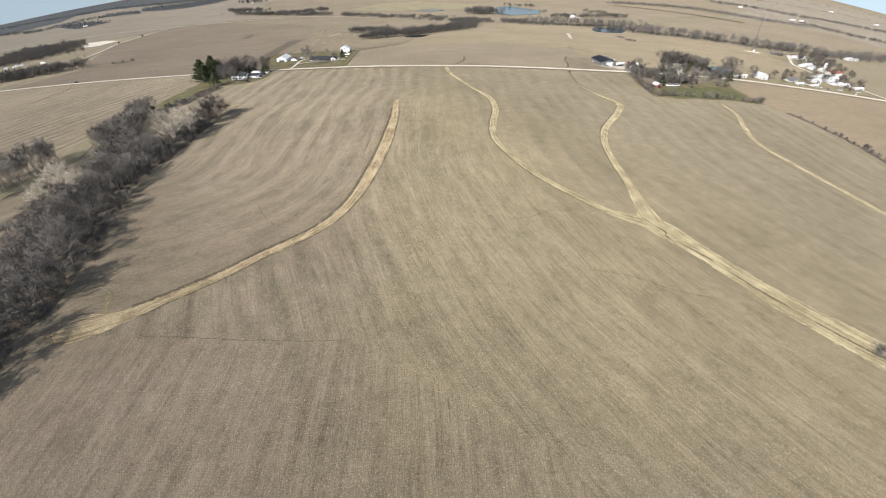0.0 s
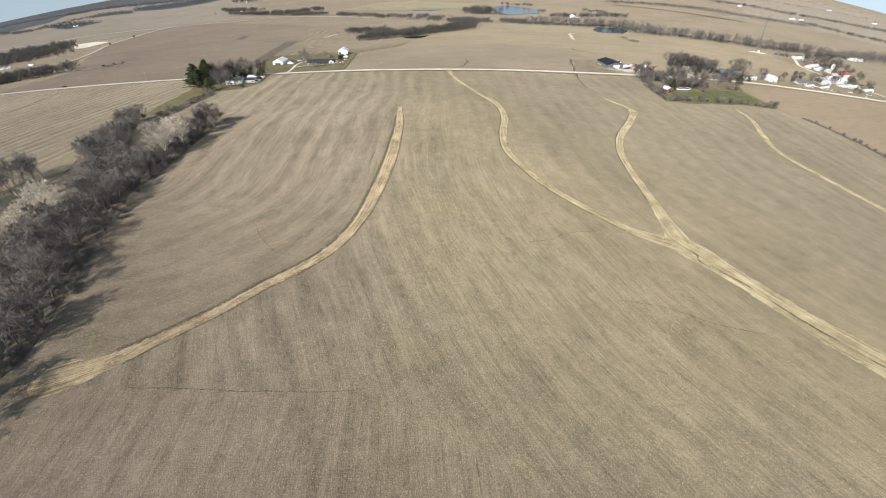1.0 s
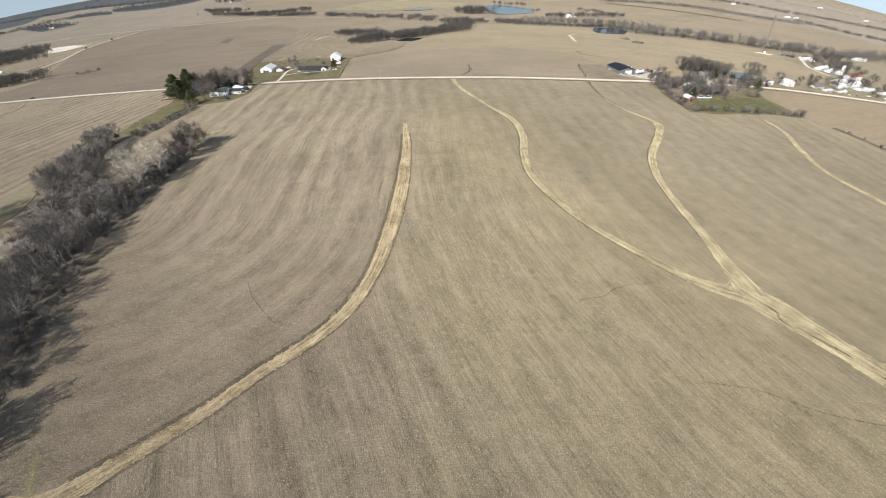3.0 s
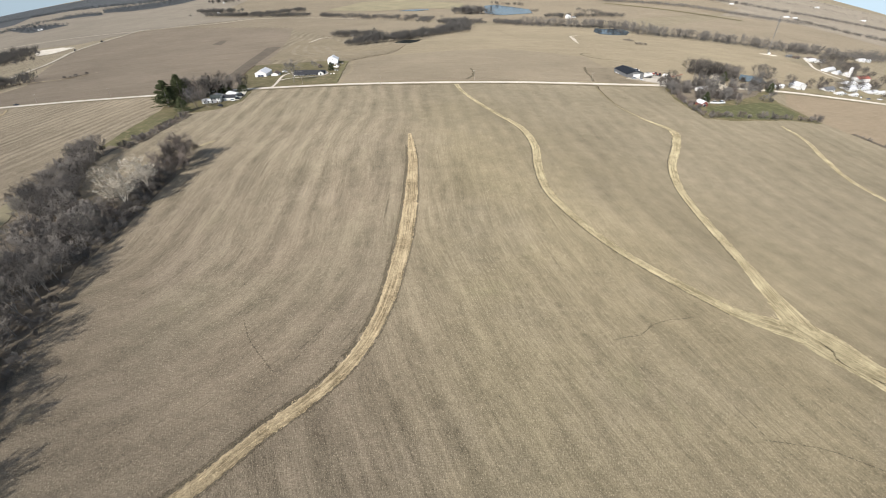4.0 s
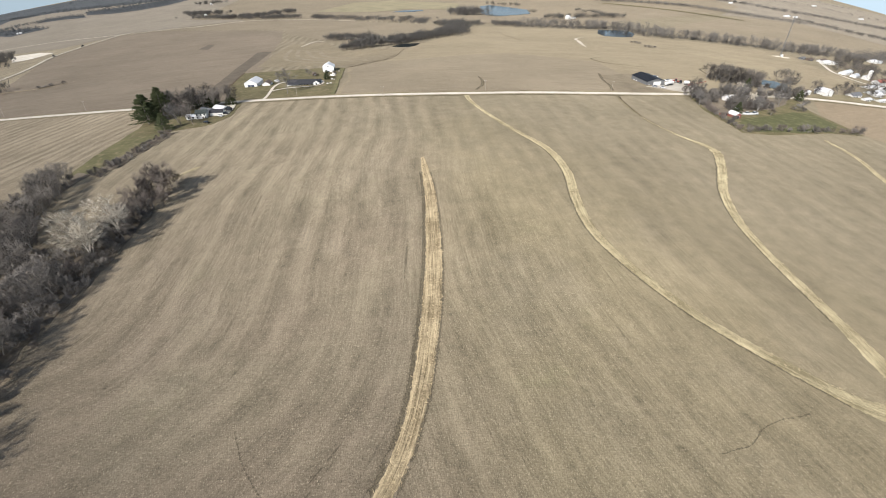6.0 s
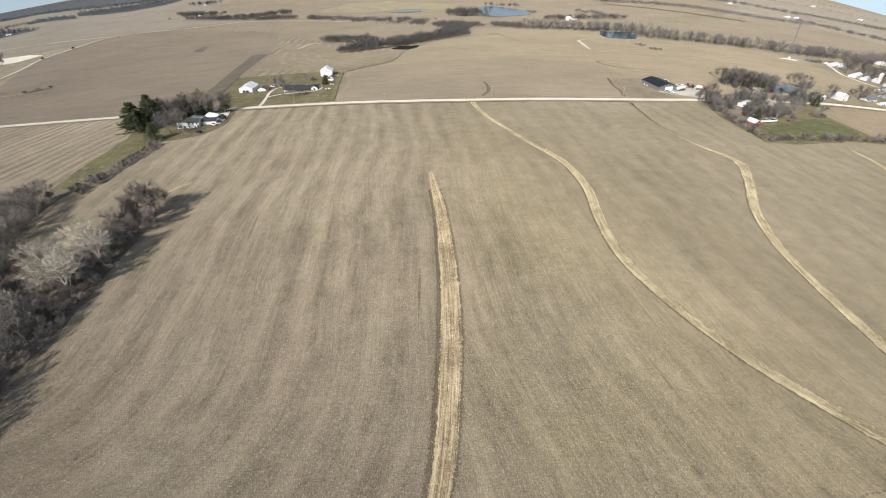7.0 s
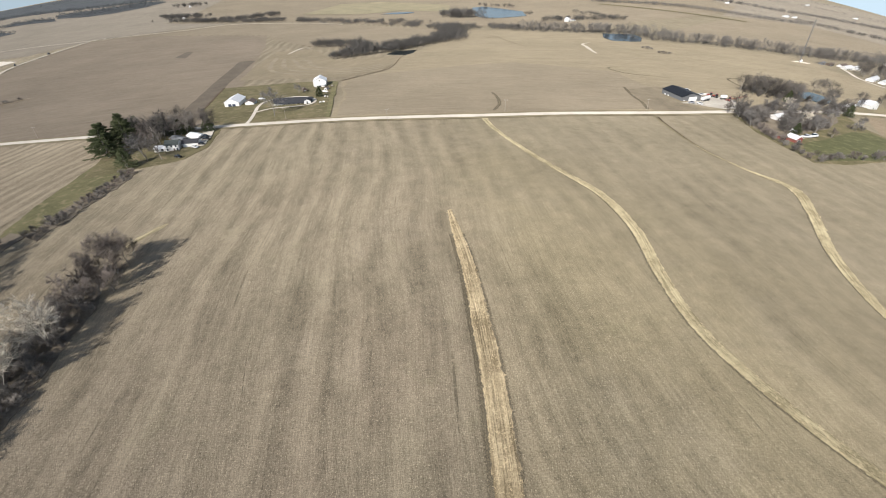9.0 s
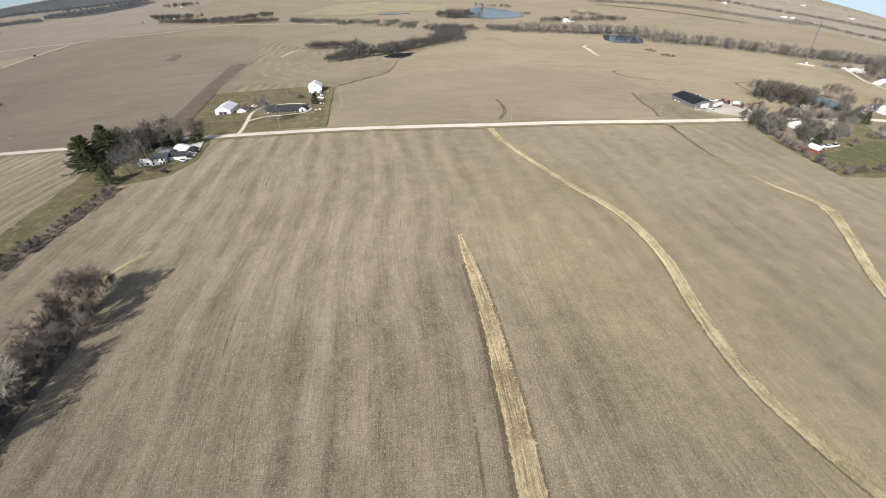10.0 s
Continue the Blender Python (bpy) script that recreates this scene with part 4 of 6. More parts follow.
def bare_tree(seed, name, label, height, counts, bark, twig, lift=0.1, thick=0.03, stems=1, lean=0.08, wide=1.0, low=0.34):
    """A leafless tree: a trunk with limbs, and a crown of fine branches. Built at the origin, out of sight as a pattern."""
    rng = random.Random(seed)
    wood, twigs = Sticks(), Sticks()
    for k in range(stems):
        a = rng.random() * 2 * math.pi
        base = Vector((math.cos(a), math.sin(a), 0)) * (0.0 if stems == 1 else rng.uniform(0.2, 0.9))
        root = Vector((0, 0, -0.5))
        way = Vector((rng.gauss(0, lean), rng.gauss(0, lean), 1)).normalized() if stems == 1 else Vector((base.x * 0.5, base.y * 0.5, 1)).normalized()
        grow(rng, wood, twigs, root, way, height * (0.8 if stems == 1 else rng.uniform(0.55, 0.8)), height * (0.017 if stems == 1 else 0.009), 0, counts, lift, thick, wide, low)
    meshes = []
    for part_name, sticks, material in (("trunk", wood, bark), ("crown", twigs, twig)):
        me = bpy.data.meshes.new(part_name)
        me.from_pydata(sticks.verts, [], sticks.faces)
        me.materials.append(material)
        meshes.append((part_name, me))
    return name, label, meshes


def plant(pattern, x, y, scale, turn, group="", tall=1.0):
    name, label, meshes = pattern
    ob = new(name)
    ob.empty_display_size = 0.5
    ob.matrix_world = Matrix.Translation((x, y, gz(x, y))) @ pose(0, 0, 0, 0, 0, turn) @ Matrix.Diagonal((scale, scale, scale * tall, 1))
    tagged(ob, label, "shrub" if name == "shrub" else "tree", group)
    for part_name, me in meshes:
        piece = new(part_name, me)
        piece.parent = ob
    return ob


WOOD = [bare_tree(s, "bare_tree", "leafless grey-brown woodland tree", 16, (9, 5, 4, 8), M["bark"], M["twig"], 0.09, 0.034, wide=1.25, low=0.3) for s in range(6)]
BROAD = [bare_tree(20 + s, "bare_tree", "leafless broad-crowned grey-brown tree", 15, (10, 6, 4, 9), M["bark"], M["twig_dark"], 0.07, 0.044, lean=0.04, wide=1.5, low=0.18) for s in range(4)]
GREY = [bare_tree(25 + s, "bare_tree", "leafless pale grey tree with a dense round crown", 15, (10, 6, 4, 9), M["bark"], M["twig_grey"], 0.07, 0.042, lean=0.04, wide=1.45, low=0.16) for s in range(3)]
RED = [bare_tree(30 + s, "bare_tree", "leafless reddish-brown budding tree", 12, (7, 5, 4, 8), M["bark"], M["twig_red"], 0.1, 0.03, stems=2, wide=1.1, low=0.15) for s in range(2)]
PALE = [bare_tree(40 + s, "pale_tree", "leafless pale silver-barked tree", 15, (12, 8, 5, 9), M["bark_pale"], M["twig_pale"], 0.1, 0.036, lean=0.05, wide=1.35, low=0.07) for s in range(3)]
SHRUB = [bare_tree(50 + s, "shrub", "leafless dense brown shrub", 6, (4, 4, 3, 5), M["twig"], M["twig"], 0.05, 0.05, stems=3, wide=1.3, low=0.1) for s in range(4)]
UNDER = [bare_tree(55 + s, "shrub", "leafless dense brown shrub", 6, (4, 4, 3, 4), M["twig"], M["twig"], 0.05, 0.075, stems=3, wide=1.3, low=0.1) for s in range(3)]
SHRUB_RED = [bare_tree(60 + s, "shrub", "leafless dense reddish-brown shrub", 6, (4, 4, 3, 5), M["twig_red"], M["twig_red"], 0.05, 0.05, stems=3, wide=1.3, low=0.1) for s in range(2)]


INNER = [bare_tree(10 + s, "bare_tree", "leafless grey-brown woodland tree", 16, (7, 4, 3, 8), M["bark"], M["twig"], 0.07, 0.07, wide=1.25, low=0.3) for s in range(4)]


def thicket(name, label, places, patterns, low, high, seed, material="twig"):
    """Trees that stand too close to be told apart, in one mesh."""
    rng = random.Random(seed)
    verts, faces, total = [], [], 0
    for x, y in places:
        m = Matrix.Translation((x, y, gz(x, y))) @ pose(0, 0, 0, 0, 0, rng.uniform(0, 360)) @ Matrix.Scale(rng.uniform(low, high), 4)
        turn, shift = np.array(m.to_3x3()), np.array(m.translation)
        for _, me in rng.choice(patterns)[2]:
            flat = np.empty(len(me.vertices) * 3)
            me.vertices.foreach_get("co", flat)
            verts.append(flat.reshape(-1, 3) @ turn.T + shift)
            faces += [tuple(v + total for v in p.vertices) for p in me.polygons]
            total += len(me.vertices)
    return tagged(mesh_object(name, np.concatenate(verts).tolist(), faces, M[material]), label, "woods", kind="stuff")


def pine(seed, height):
    """A pine: a straight trunk and whorls of drooping boughs set with short needle tufts."""
    rng = random.Random(seed)
    wood, needles = Sticks(), Sticks()
    wood.add(Vector((0, 0, -0.4)), Vector((0, 0, height)), height * 0.018, 0.03, 6)
    z = height * 0.08
    while z < height * 0.98:
        share = (z / height)
        reach = height * 0.5 * (1 - share) ** 0.85 * rng.uniform(0.6, 1.1) + 0.4
        for k in range(9):
            a = rng.random() * 2 * math.pi
            tip = Vector((math.cos(a) * reach, math.sin(a) * reach, z + reach * rng.uniform(-0.1, 0.3)))
            root = Vector((0, 0, z))
            wood.add(root, tip, 0.05, 0.01)
            for j in range(16):
                s = rng.uniform(0.15, 1.05) ** 0.8
                spot = root.lerp(tip, s)
                for _ in range(4):
                    way = Vector((rng.gauss(math.cos(a), 0.8), rng.gauss(math.sin(a), 0.8), rng.gauss(0.25, 0.5))).normalized()
                    needles.add(spot - way * 0.3, spot + way * rng.uniform(0.5, 0.95), rng.uniform(0.13, 0.24), 0, 1)
        z += height * 0.042
    meshes = []
    for part_name, sticks, material in (("trunk", wood, M["bark"]), ("crown", needles, M["needle"])):
        me = bpy.data.meshes.new(part_name)
        me.from_pydata(sticks.verts, [], sticks.faces)
        me.materials.append(material)
        meshes.append((part_name, me))
    return "pine_tree", "dark green bushy pine tree", meshes


PINES = [pine(70 + s, 18) for s in range(3)]


def inside(x, y, ring):
    odd = False
    for (ax, ay), (bx, by) in zip(ring, ring[1:] + ring[:1]):
        if (ay > y) != (by > y) and x < (bx - ax) * (y - ay) / (by - ay) + ax:
            odd = not odd
    return odd


def scatter(rng, ring, gap, tries=30):
    """Places at least a gap apart inside an outline."""
    lo, hi = np.min(ring, 0), np.max(ring, 0)
    found, grid = [], {}
    for _ in range(int((hi[0] - lo[0]) * (hi[1] - lo[1]) / gap ** 2 * tries / 4)):
        x, y = rng.uniform(lo[0], hi[0]), rng.uniform(lo[1], hi[1])
        if not inside(x, y, ring):
            continue
        i, j = int(x // gap), int(y // gap)
        if all((x - p) ** 2 + (y - q) ** 2 > gap * gap for a in (-1, 0, 1) for b in (-1, 0, 1) for p, q in grid.get((i + a, j + b), ())):
            grid.setdefault((i, j), []).append((x, y))
            found.append((x, y))
    return found


# the wood on the western slope: a broad stand that parts into two arms
rng = random.Random(5)
STAND = [(-127, 72), (-130, 88), (-136, 96), (-134, 104), (-134.5, 116), (-144, 145), (-155, 175), (-162, 205), (-164, 240), (-172, 250), (-187, 252), (-197, 238), (-187, 205), (-182, 165), (-182, 132), (-205, 90), (-195, 45), (-150, 30)]
inner = []
for x, y in scatter(rng, STAND, 3.7):
    edge = np.interp(y, (72, 98, 116, 145, 175, 205, 240), (-123, -124, -128, -137, -147, -153, -156))
    if x > edge - 12 and y > 60:
        plant(rng.choice(WOOD), x, y, rng.uniform(0.72, 1.02) if edge - 13 < x < edge - 3 and y < 172 else rng.uniform(0.42, 0.66) if x > edge - 9 and y > 180 else rng.uniform(0.62, 0.9), rng.uniform(0, 360), "trees of the western wood")
    else:
        inner.append((x, y))
thicket("bare_wood", "dense stand of leafless grey-brown trees", inner, INNER, 0.5, 0.72, 6)
undergrowth = [p for p in scatter(rng, STAND, 5.4) if p[0] > np.interp(p[1], (72, 98, 116, 145, 175, 205, 240), (-123, -124, -128, -137, -147, -153, -156)) - 34]
thicket("undergrowth", "tangled bare brush under woodland trees", undergrowth, UNDER, 0.6, 1.3, 7)
EAST_ARM = [(-159, 244), (-160, 270), (-163, 300), (-166, 318), (-172, 316), (-178, 290), (-178, 262), (-172, 248)]
for x, y in scatter(rng, EAST_ARM, 3.1):
    if -9 < x + 165 < 12 and 250 < y < 286:
        plant(rng.choice(SHRUB), x, y, rng.uniform(0.5, 0.85), rng.uniform(0, 360), "brush at the wood's edge")
        continue
    plant(rng.choice(WOOD[:3] + RED + SHRUB), x, y, rng.uniform(0.42, 0.68), rng.uniform(0, 360), "trees of the eastern arm of the wood")
WEST_ARM = [(-184, 250), (-194, 266), (-205, 284), (-214, 306), (-223, 332), (-228, 344), (-236, 336), (-230, 300), (-216, 262), (-204, 246)]
for x, y in scatter(rng, WEST_ARM, 3.3):
    plant(rng.choice(WOOD), x, y, rng.uniform(0.5, 0.78), rng.uniform(0, 360), "trees of the western arm of the wood")
for x, y, s in ((-164.5, 277, 1.08), (-166, 260, 1.2), (-171, 267, 0.7), (-190, 196, 0.95), (-181, 192, 0.85), (-186, 182, 0.8), (-173, 240, 0.55)):
    plant(PALE[int(s * 100) % 3], x, y, s, x * 17 % 360, "pale trees of the western wood")
for x, y, s in ((-163, 302, 1.5), (-166, 316, 1.7), (-161, 318, 1.5), (-160, 310, 1.4), (-168, 308, 1.5), (-165, 295, 1.4), (-162, 324, 1.0), (-167, 323, 1.1), (-159, 303, 1.2), (-168, 288, 1.0)):
    plant(RED[int(s * 10) % 2], x - 1.0, y, s * 0.85, x * 23 % 360, "reddish trees at the end of the wood")
HEDGE = [(-214, 346), (-212, 375), (-209, 395), (-209, 418), (-214, 420), (-216, 395), (-219, 375), (-222, 350)]
for x, y in scatter(rng, HEDGE, 2.7):
    plant(rng.choice(SHRUB + SHRUB_RED[:1]), x, y, rng.uniform(0.35, 0.65), rng.uniform(0, 360), "hedge shrubs")
BRUSH = [(-124, 70), (-127, 86), (-133, 98), (-131, 118), (-141, 148), (-151, 176), (-157, 208), (-158.5, 245), (-161, 300), (-176, 290), (-180, 255), (-215, 300), (-228, 345), (-233, 338), (-211, 250), (-160, 215), (-150, 180), (-140, 140), (-132, 95), (-135, 70)]
for x, y in scatter(rng, BRUSH, 4.4):
    plant(rng.choice(SHRUB), x, y, rng.uniform(0.4, 0.8), rng.uniform(0, 360), "brush at the wood's edge")
for x, y in scatter(rng, [(-222, 190), (-222, 238), (-236, 242), (-242, 190)], 3.9):
    plant(rng.choice(WOOD), x, y, rng.uniform(0.7, 0.9), rng.uniform(0, 360), "trees by the gully")
for x, y in scatter(rng, [(289, 405), (297, 378), (301, 348), (302, 300), (299, 200), (302, 200), (306, 300), (305, 350), (301, 380), (293, 406)], 3.6):
    if y < 335 or rng.random() < 0.7:
        plant(rng.choice(SHRUB + SHRUB_RED), x, y, rng.uniform(0.2, 0.5) if y > 335 else rng.uniform(0.5, 1.0), rng.uniform(0, 360), "fence line shrubs")
plant(SHRUB[0], 139.5, 105.5, 1.0, 20)

# trees of the western farmhouse
for x, y, s in ((-240, 450, 1.2), (-239, 471, 1.22), (-247, 464, 1.05), (-217.5, 427, 0.68), (-243, 494, 0.8), (-223, 489, 0.72), (-211, 486, 0.62), (-206, 487, 0.55), (-193.5, 488, 0.55), (-246, 482, 1.0)):
    plant(PINES[int(s * 100) % 3], x, y, s * 1.16, x * 31 % 360, "pines of the farmhouse", 0.84)
for x, y, s in ((-215, 443, 0.9), (-202, 436, 0.8), (-223, 472, 1.0), (-218, 478, 0.95), (-211, 478, 0.9), (-190, 491, 0.8), (-220, 486, 1.0), (-205, 482, 0.95), (-216, 466, 0.9), (-212, 494, 1.0), (-234, 478, 1.0), (-197, 487, 0.9)):
    plant(BROAD[int(-x) % 4], x, y, s, y * 7 % 360, "bare trees of the farmhouse")
for x, y, s in ((-228, 480, 1.2), (-224, 479, 1.1), (-218, 492, 1.2), (-208, 489, 1.1), (-230, 472, 1.2), (-214, 484, 1.1), (-203, 489, 1.0), (-226, 466, 1.1), (-232, 487, 1.2), (-222, 462, 0.9)):
    plant(RED[int(-x) % 2], x, y, s, y * 7 % 360, "bare trees of the farmhouse")
plant(GREY[1], -210, 435.5, 0.95, 40, "bare trees of the farmhouse")
plant(PINES[1], -131.5, 570, 0.5, 0)
plant(GREY[0], -155, 513.5, 1.15, 40)
plant(GREY[2], -152, 588, 0.5, 10)
# trees of the eastern lot
for x, y, s in ((238, 574, 1.05), (244, 568, 1.0), (249, 570, 1.1), (254, 567, 1.05), (259, 566, 1.0), (264, 564, 1.05), (268, 555, 1.0), (272, 548, 0.9), (332, 582, 1.0), (312, 537, 0.95), (336, 552, 0.9), (318, 560, 0.9), (328, 588, 1.0), (240, 560, 0.9), (256, 575, 1.0), (246, 562, 1.0), (251, 560, 0.95), (260, 574, 1.0), (266, 570, 1.0), (262, 556, 0.9), (270, 562, 1.0), (276, 556, 0.9), (243, 577, 0.9), (278, 566, 0.95), (284, 560, 0.9), (290, 570, 0.9), (322, 590, 0.95), (308, 552, 0.9),
                (172, 462, 0.95), (178, 486, 1.05), (175, 493, 1.0), (207, 457, 0.9), (209, 471, 1.0), (213, 454, 0.9), (220, 448, 0.85), (234, 478, 1.0), (251, 483, 0.95), (292, 518, 0.95), (207, 496, 0.95), (216, 488, 0.9), (226, 492, 1.0), (214, 502, 0.9), (184, 497, 1.1), (228, 466, 0.95),
                (240, 490, 0.9), (171, 476, 0.9), (222, 505, 0.9), (262, 497, 0.9), (275, 508, 0.85), (214, 462, 0.9), (232, 505, 1.0), (246, 500, 0.9), (300, 548, 0.9), (286, 530, 0.85), (258, 470, 0.6), (268, 480, 0.7)):
    plant((GREY + RED + BROAD[:1])[int(x * 3 + y) % 6] if y < 540 else BROAD[int(x + y) % 4], x, y, s * (0.76 if y < 520 else 0.85), (x * 13) % 360, "bare trees of the eastern lot")
plant(PALE[0], 228, 500, 0.75, 10, "bare trees of the eastern lot"), plant(PALE[1], 215, 470, 0.7, 100, "bare trees of the eastern lot")
plant(PINES[0], 290, 512, 0.55, 0), plant(PINES[2], 262, 545, 0.55, 90), plant(PINES[1], 193, 447, 0.5, 50)
for x, y in ((169, 405), (168, 415), (169, 425), (170, 436), (171, 446), (174, 462), (176, 470), (172, 400), (178, 403), (183, 405), (188, 406), (193, 408), (201, 409), (206, 407), (221, 411), (227, 410), (233, 413), (239, 415), (246, 418), (256, 420), (262, 421), (268, 423), (274, 424), (266, 474), (260, 477), (172, 432), (171, 440), (174, 421), (170, 412), (174, 455), (180, 412), (277, 430), (215, 409)):
    plant((SHRUB + SHRUB_RED)[int(x + y) % 6], x, y, 0.55 + (x * 7 % 10) / 22, x * 11 % 360, "shrubs round the paddock")
lot = scatter(rng, [(171, 436), (174, 470), (180, 492), (225, 506), (280, 512), (286, 520), (240, 514), (200, 503), (236, 470), (216, 462), (196, 456), (182, 448)], 5.4)
thicket("lot_brush", "tangled bare brush under the trees of a lot", [p for p in lot if not (174 < p[0] < 214 and abs((p[1] - 487) - (p[0] - 208) * 1.12) < 9)], UNDER, 0.9, 1.6, 12)
thicket("pond_brush", "bare grey brush and saplings round a pond", scatter(rng, [(240, 580), (240, 560), (256, 548), (282, 546), (294, 520), (310, 530), (300, 545), (286, 560), (300, 590), (270, 586)], 6.5), UNDER, 0.8, 1.5, 14, "twig_dark")
for x, y, s in ((264, 830, 0.8), (268, 826, 1.0), (271, 821, 0.8), (267, 790, 0.8), (271, 786, 1.0), (276, 780, 0.9), (-488, 684, 0.9), (-480, 692, 1.0), (-472, 702, 0.8), (-484, 688, 0.7)):
    plant(SHRUB[int(x) % 4], x, y, s, x * 11 % 360, "bushes in the far fields", 0.55)
# trees of the village
for x, y, s in ((338, 552, 0.5), (362, 562, 0.7), (372, 566, 0.6), (384, 570, 0.55), (400, 578, 0.7), (418, 588, 0.7), (440, 600, 0.7), (462, 606, 0.6), (500, 600, 0.75), (508, 606, 0.7), (495, 598, 0.6), (520, 720, 0.9), (528, 735, 0.9), (540, 750, 0.95), (552, 756, 1.0), (548, 772, 0.9), (536, 712, 0.9), (530, 700, 0.9),
                (510, 795, 0.8), (500, 797, 0.7), (540, 805, 0.8), (525, 800, 0.8), (404, 566, 0.6), (429, 575, 0.6), (478, 585, 0.5), (466, 568, 0.5), (556, 740, 0.9), (562, 752, 1.0), (505, 690, 0.7), (512, 682, 0.8), (520, 690, 0.8), (498, 662, 0.6), (507, 655, 0.7), (516, 648, 0.7), (504, 640, 0.6), (524, 660, 0.8), (530, 676, 0.8), (512, 738, 0.8), (505, 728, 0.7), (470, 596, 0.6), (452, 598, 0.6), (486, 612, 0.6), (425, 582, 0.6), (412, 570, 0.5), (378, 560, 0.5), (535, 690, 0.9), (545, 720, 0.9), (541, 735, 0.8), (524, 752, 0.9), (533, 756, 1.0), (548, 748, 0.9), (530, 722, 0.8), (538, 726, 0.9), (526, 738, 0.8), (534, 742, 0.9), (520, 758, 0.8), (544, 762, 0.9), (462, 572, 0.7), (470, 574, 0.6), (504, 630, 0.8), (510, 636, 0.9), (388, 573, 0.6), (396, 590, 0.6), (407, 592, 0.6)):
    plant((BROAD + RED[:1])[int(x + y) % 5], x, y, s, (x * 13) % 360, "village trees")


# ---- far woods ----
def far_wood(name, label, places, low, high, seed, spikes=30, material="far_wood"):
    """Woods too far off to be counted: many small bare crowns of fanned branches in one mesh."""
    rng = random.Random(seed)
    sticks = Sticks()
    for x, y in places:
        if math.hypot(x + 20, y - 150) > 2850:
            continue
        h = rng.uniform(low, high)
        foot = Vector((x, y, gz(x, y) - 0.5))
        sticks.add(foot, foot + Vector((0, 0, h * 0.6)), h * 0.018, h * 0.008)
        wide = h * rng.uniform(0.3, 0.42)
        for _ in range(int(spikes * 2.1)):
            a, out, rise = rng.random() * 2 * math.pi, rng.random() ** 0.6, rng.gauss(0, 0.3)
            hub = foot + Vector((math.cos(a) * out * wide, math.sin(a) * out * wide, h * (0.44 + 0.4 * rise * (1.2 - out * 0.5))))
            way = Vector((math.cos(a) * out + rng.gauss(0, 0.6), math.sin(a) * out + rng.gauss(0, 0.6), rng.uniform(0.5, 1.8))).normalized()
            sticks.add(hub - way * h * 0.08, hub + way * h * rng.uniform(0.1, 0.2), h * rng.uniform(0.012, 0.025), 0, 1)
    return tagged(mesh_object(name, sticks.verts, sticks.faces, M[material]), label, "woods", kind="stuff")


def belt(line, width, gap, seed):
    rng = random.Random(seed)
    spots = smooth_line(line, gap)
    return [(x + rng.gauss(0, width / 2.5), y + abs(rng.gauss(0, width / 2.5))) for x, y in spots[:, :2] for _ in range(max(1, int(width / gap)))]


CREEK = [(-650, 1515), (-510, 1450), (-430, 1430), (-370, 1440), (-262, 1395), (-195, 1350), (-90, 1300), (-20, 1190), (25, 1142), (77, 1122), (124, 1088), (212, 1022), (255, 1000), (290, 1000), (330, 948), (350, 897), (430, 872), (470, 860), (500, 848), (547, 855), (600, 858), (690, 880), (760, 925), (850, 975), (960, 1040)]
FAR = [bare_tree(110 + s, "bare_tree", "leafless far tree", 15, (6, 4, 12), M["bark"], M["far_wood"], 0.07, 0.11, wide=1.3, low=0.2) for s in range(5)]
creek = belt(CREEK, 50, 8.2, 1)
thicket("creek_woods", "grey-brown bare woods along a creek", [p for p in creek if 150 < p[0] < 640], FAR, 0.6, 0.95, 2, "far_wood")
far_wood("creek_woods", "grey-brown bare woods along a creek", [p for p in creek + belt(CREEK, 50, 7.2, 50) if not 150 < p[0] < 640 and (p[0] > 100 or noise.noise((p[0] / 40.0, p[1] / 40.0, 4.0)) > -0.08)], 7, 15, 2, 16)
far_wood("creek_brush", "low bare brush along a creek", [p for p in belt(CREEK, 50, 7.0, 51) if 150 < p[0] < 640], 5, 9, 52)
far_wood("creek_woods", "bare woods running down to a pond", belt([(-196, 960), (-150, 945), (-110, 880)], 18, 6, 3) + belt([(-148, 805), (-107, 838), (-91, 840), (-45, 892), (-10, 925), (12, 985), (27, 1115)], 30, 5.5, 4), 12, 20, 5)
far_wood("distant_woods", "bare trees round a lake and farm", belt([(40, 1420), (75, 1400)], 25, 8, 6) + belt([(108, 1322), (126, 1270)], 6, 14, 7) + belt([(214, 1325), (228, 1340)], 8, 8, 8) + belt([(150, 1600), (230, 1520)], 8, 8, 30)
         + belt([(235, 1190), (262, 1200), (300, 1195), (345, 1195), (385, 1195)], 34, 8, 9) + belt([(330, 1330), (350, 1270), (372, 1215)], 8, 8, 10), 10, 17, 11)
far_wood("distant_woods", "thin grey tree line between fields", belt([(455, 1560), (554, 1510), (651, 1470), (742, 1395), (790, 1355), (900, 1330)], 20, 4.5, 12), 8, 14, 13, 18)
far_wood("distant_woods", "thin grey tree line between fields", belt([(820, 1700), (936, 1650), (1007, 1585), (1108, 1575), (1250, 1570), (1500, 1600)], 20, 4.5, 14), 8, 14, 15, 18)
far_wood("distant_woods", "thin grey tree line between fields", belt([(930, 1390), (997, 1315), (1084, 1292), (1250, 1300)], 20, 4.5, 16), 8, 14, 17, 18)
far_wood("valley_woods", "bare woods in a side valley", belt([(-1000, 845), (-900, 855), (-850, 865), (-828, 895), (-835, 960), (-885, 1030)], 90, 7, 18) + belt([(-720, 622), (-640, 625), (-600, 640), (-570, 650), (-556, 664)], 46, 5.5, 19), 13, 20, 20)
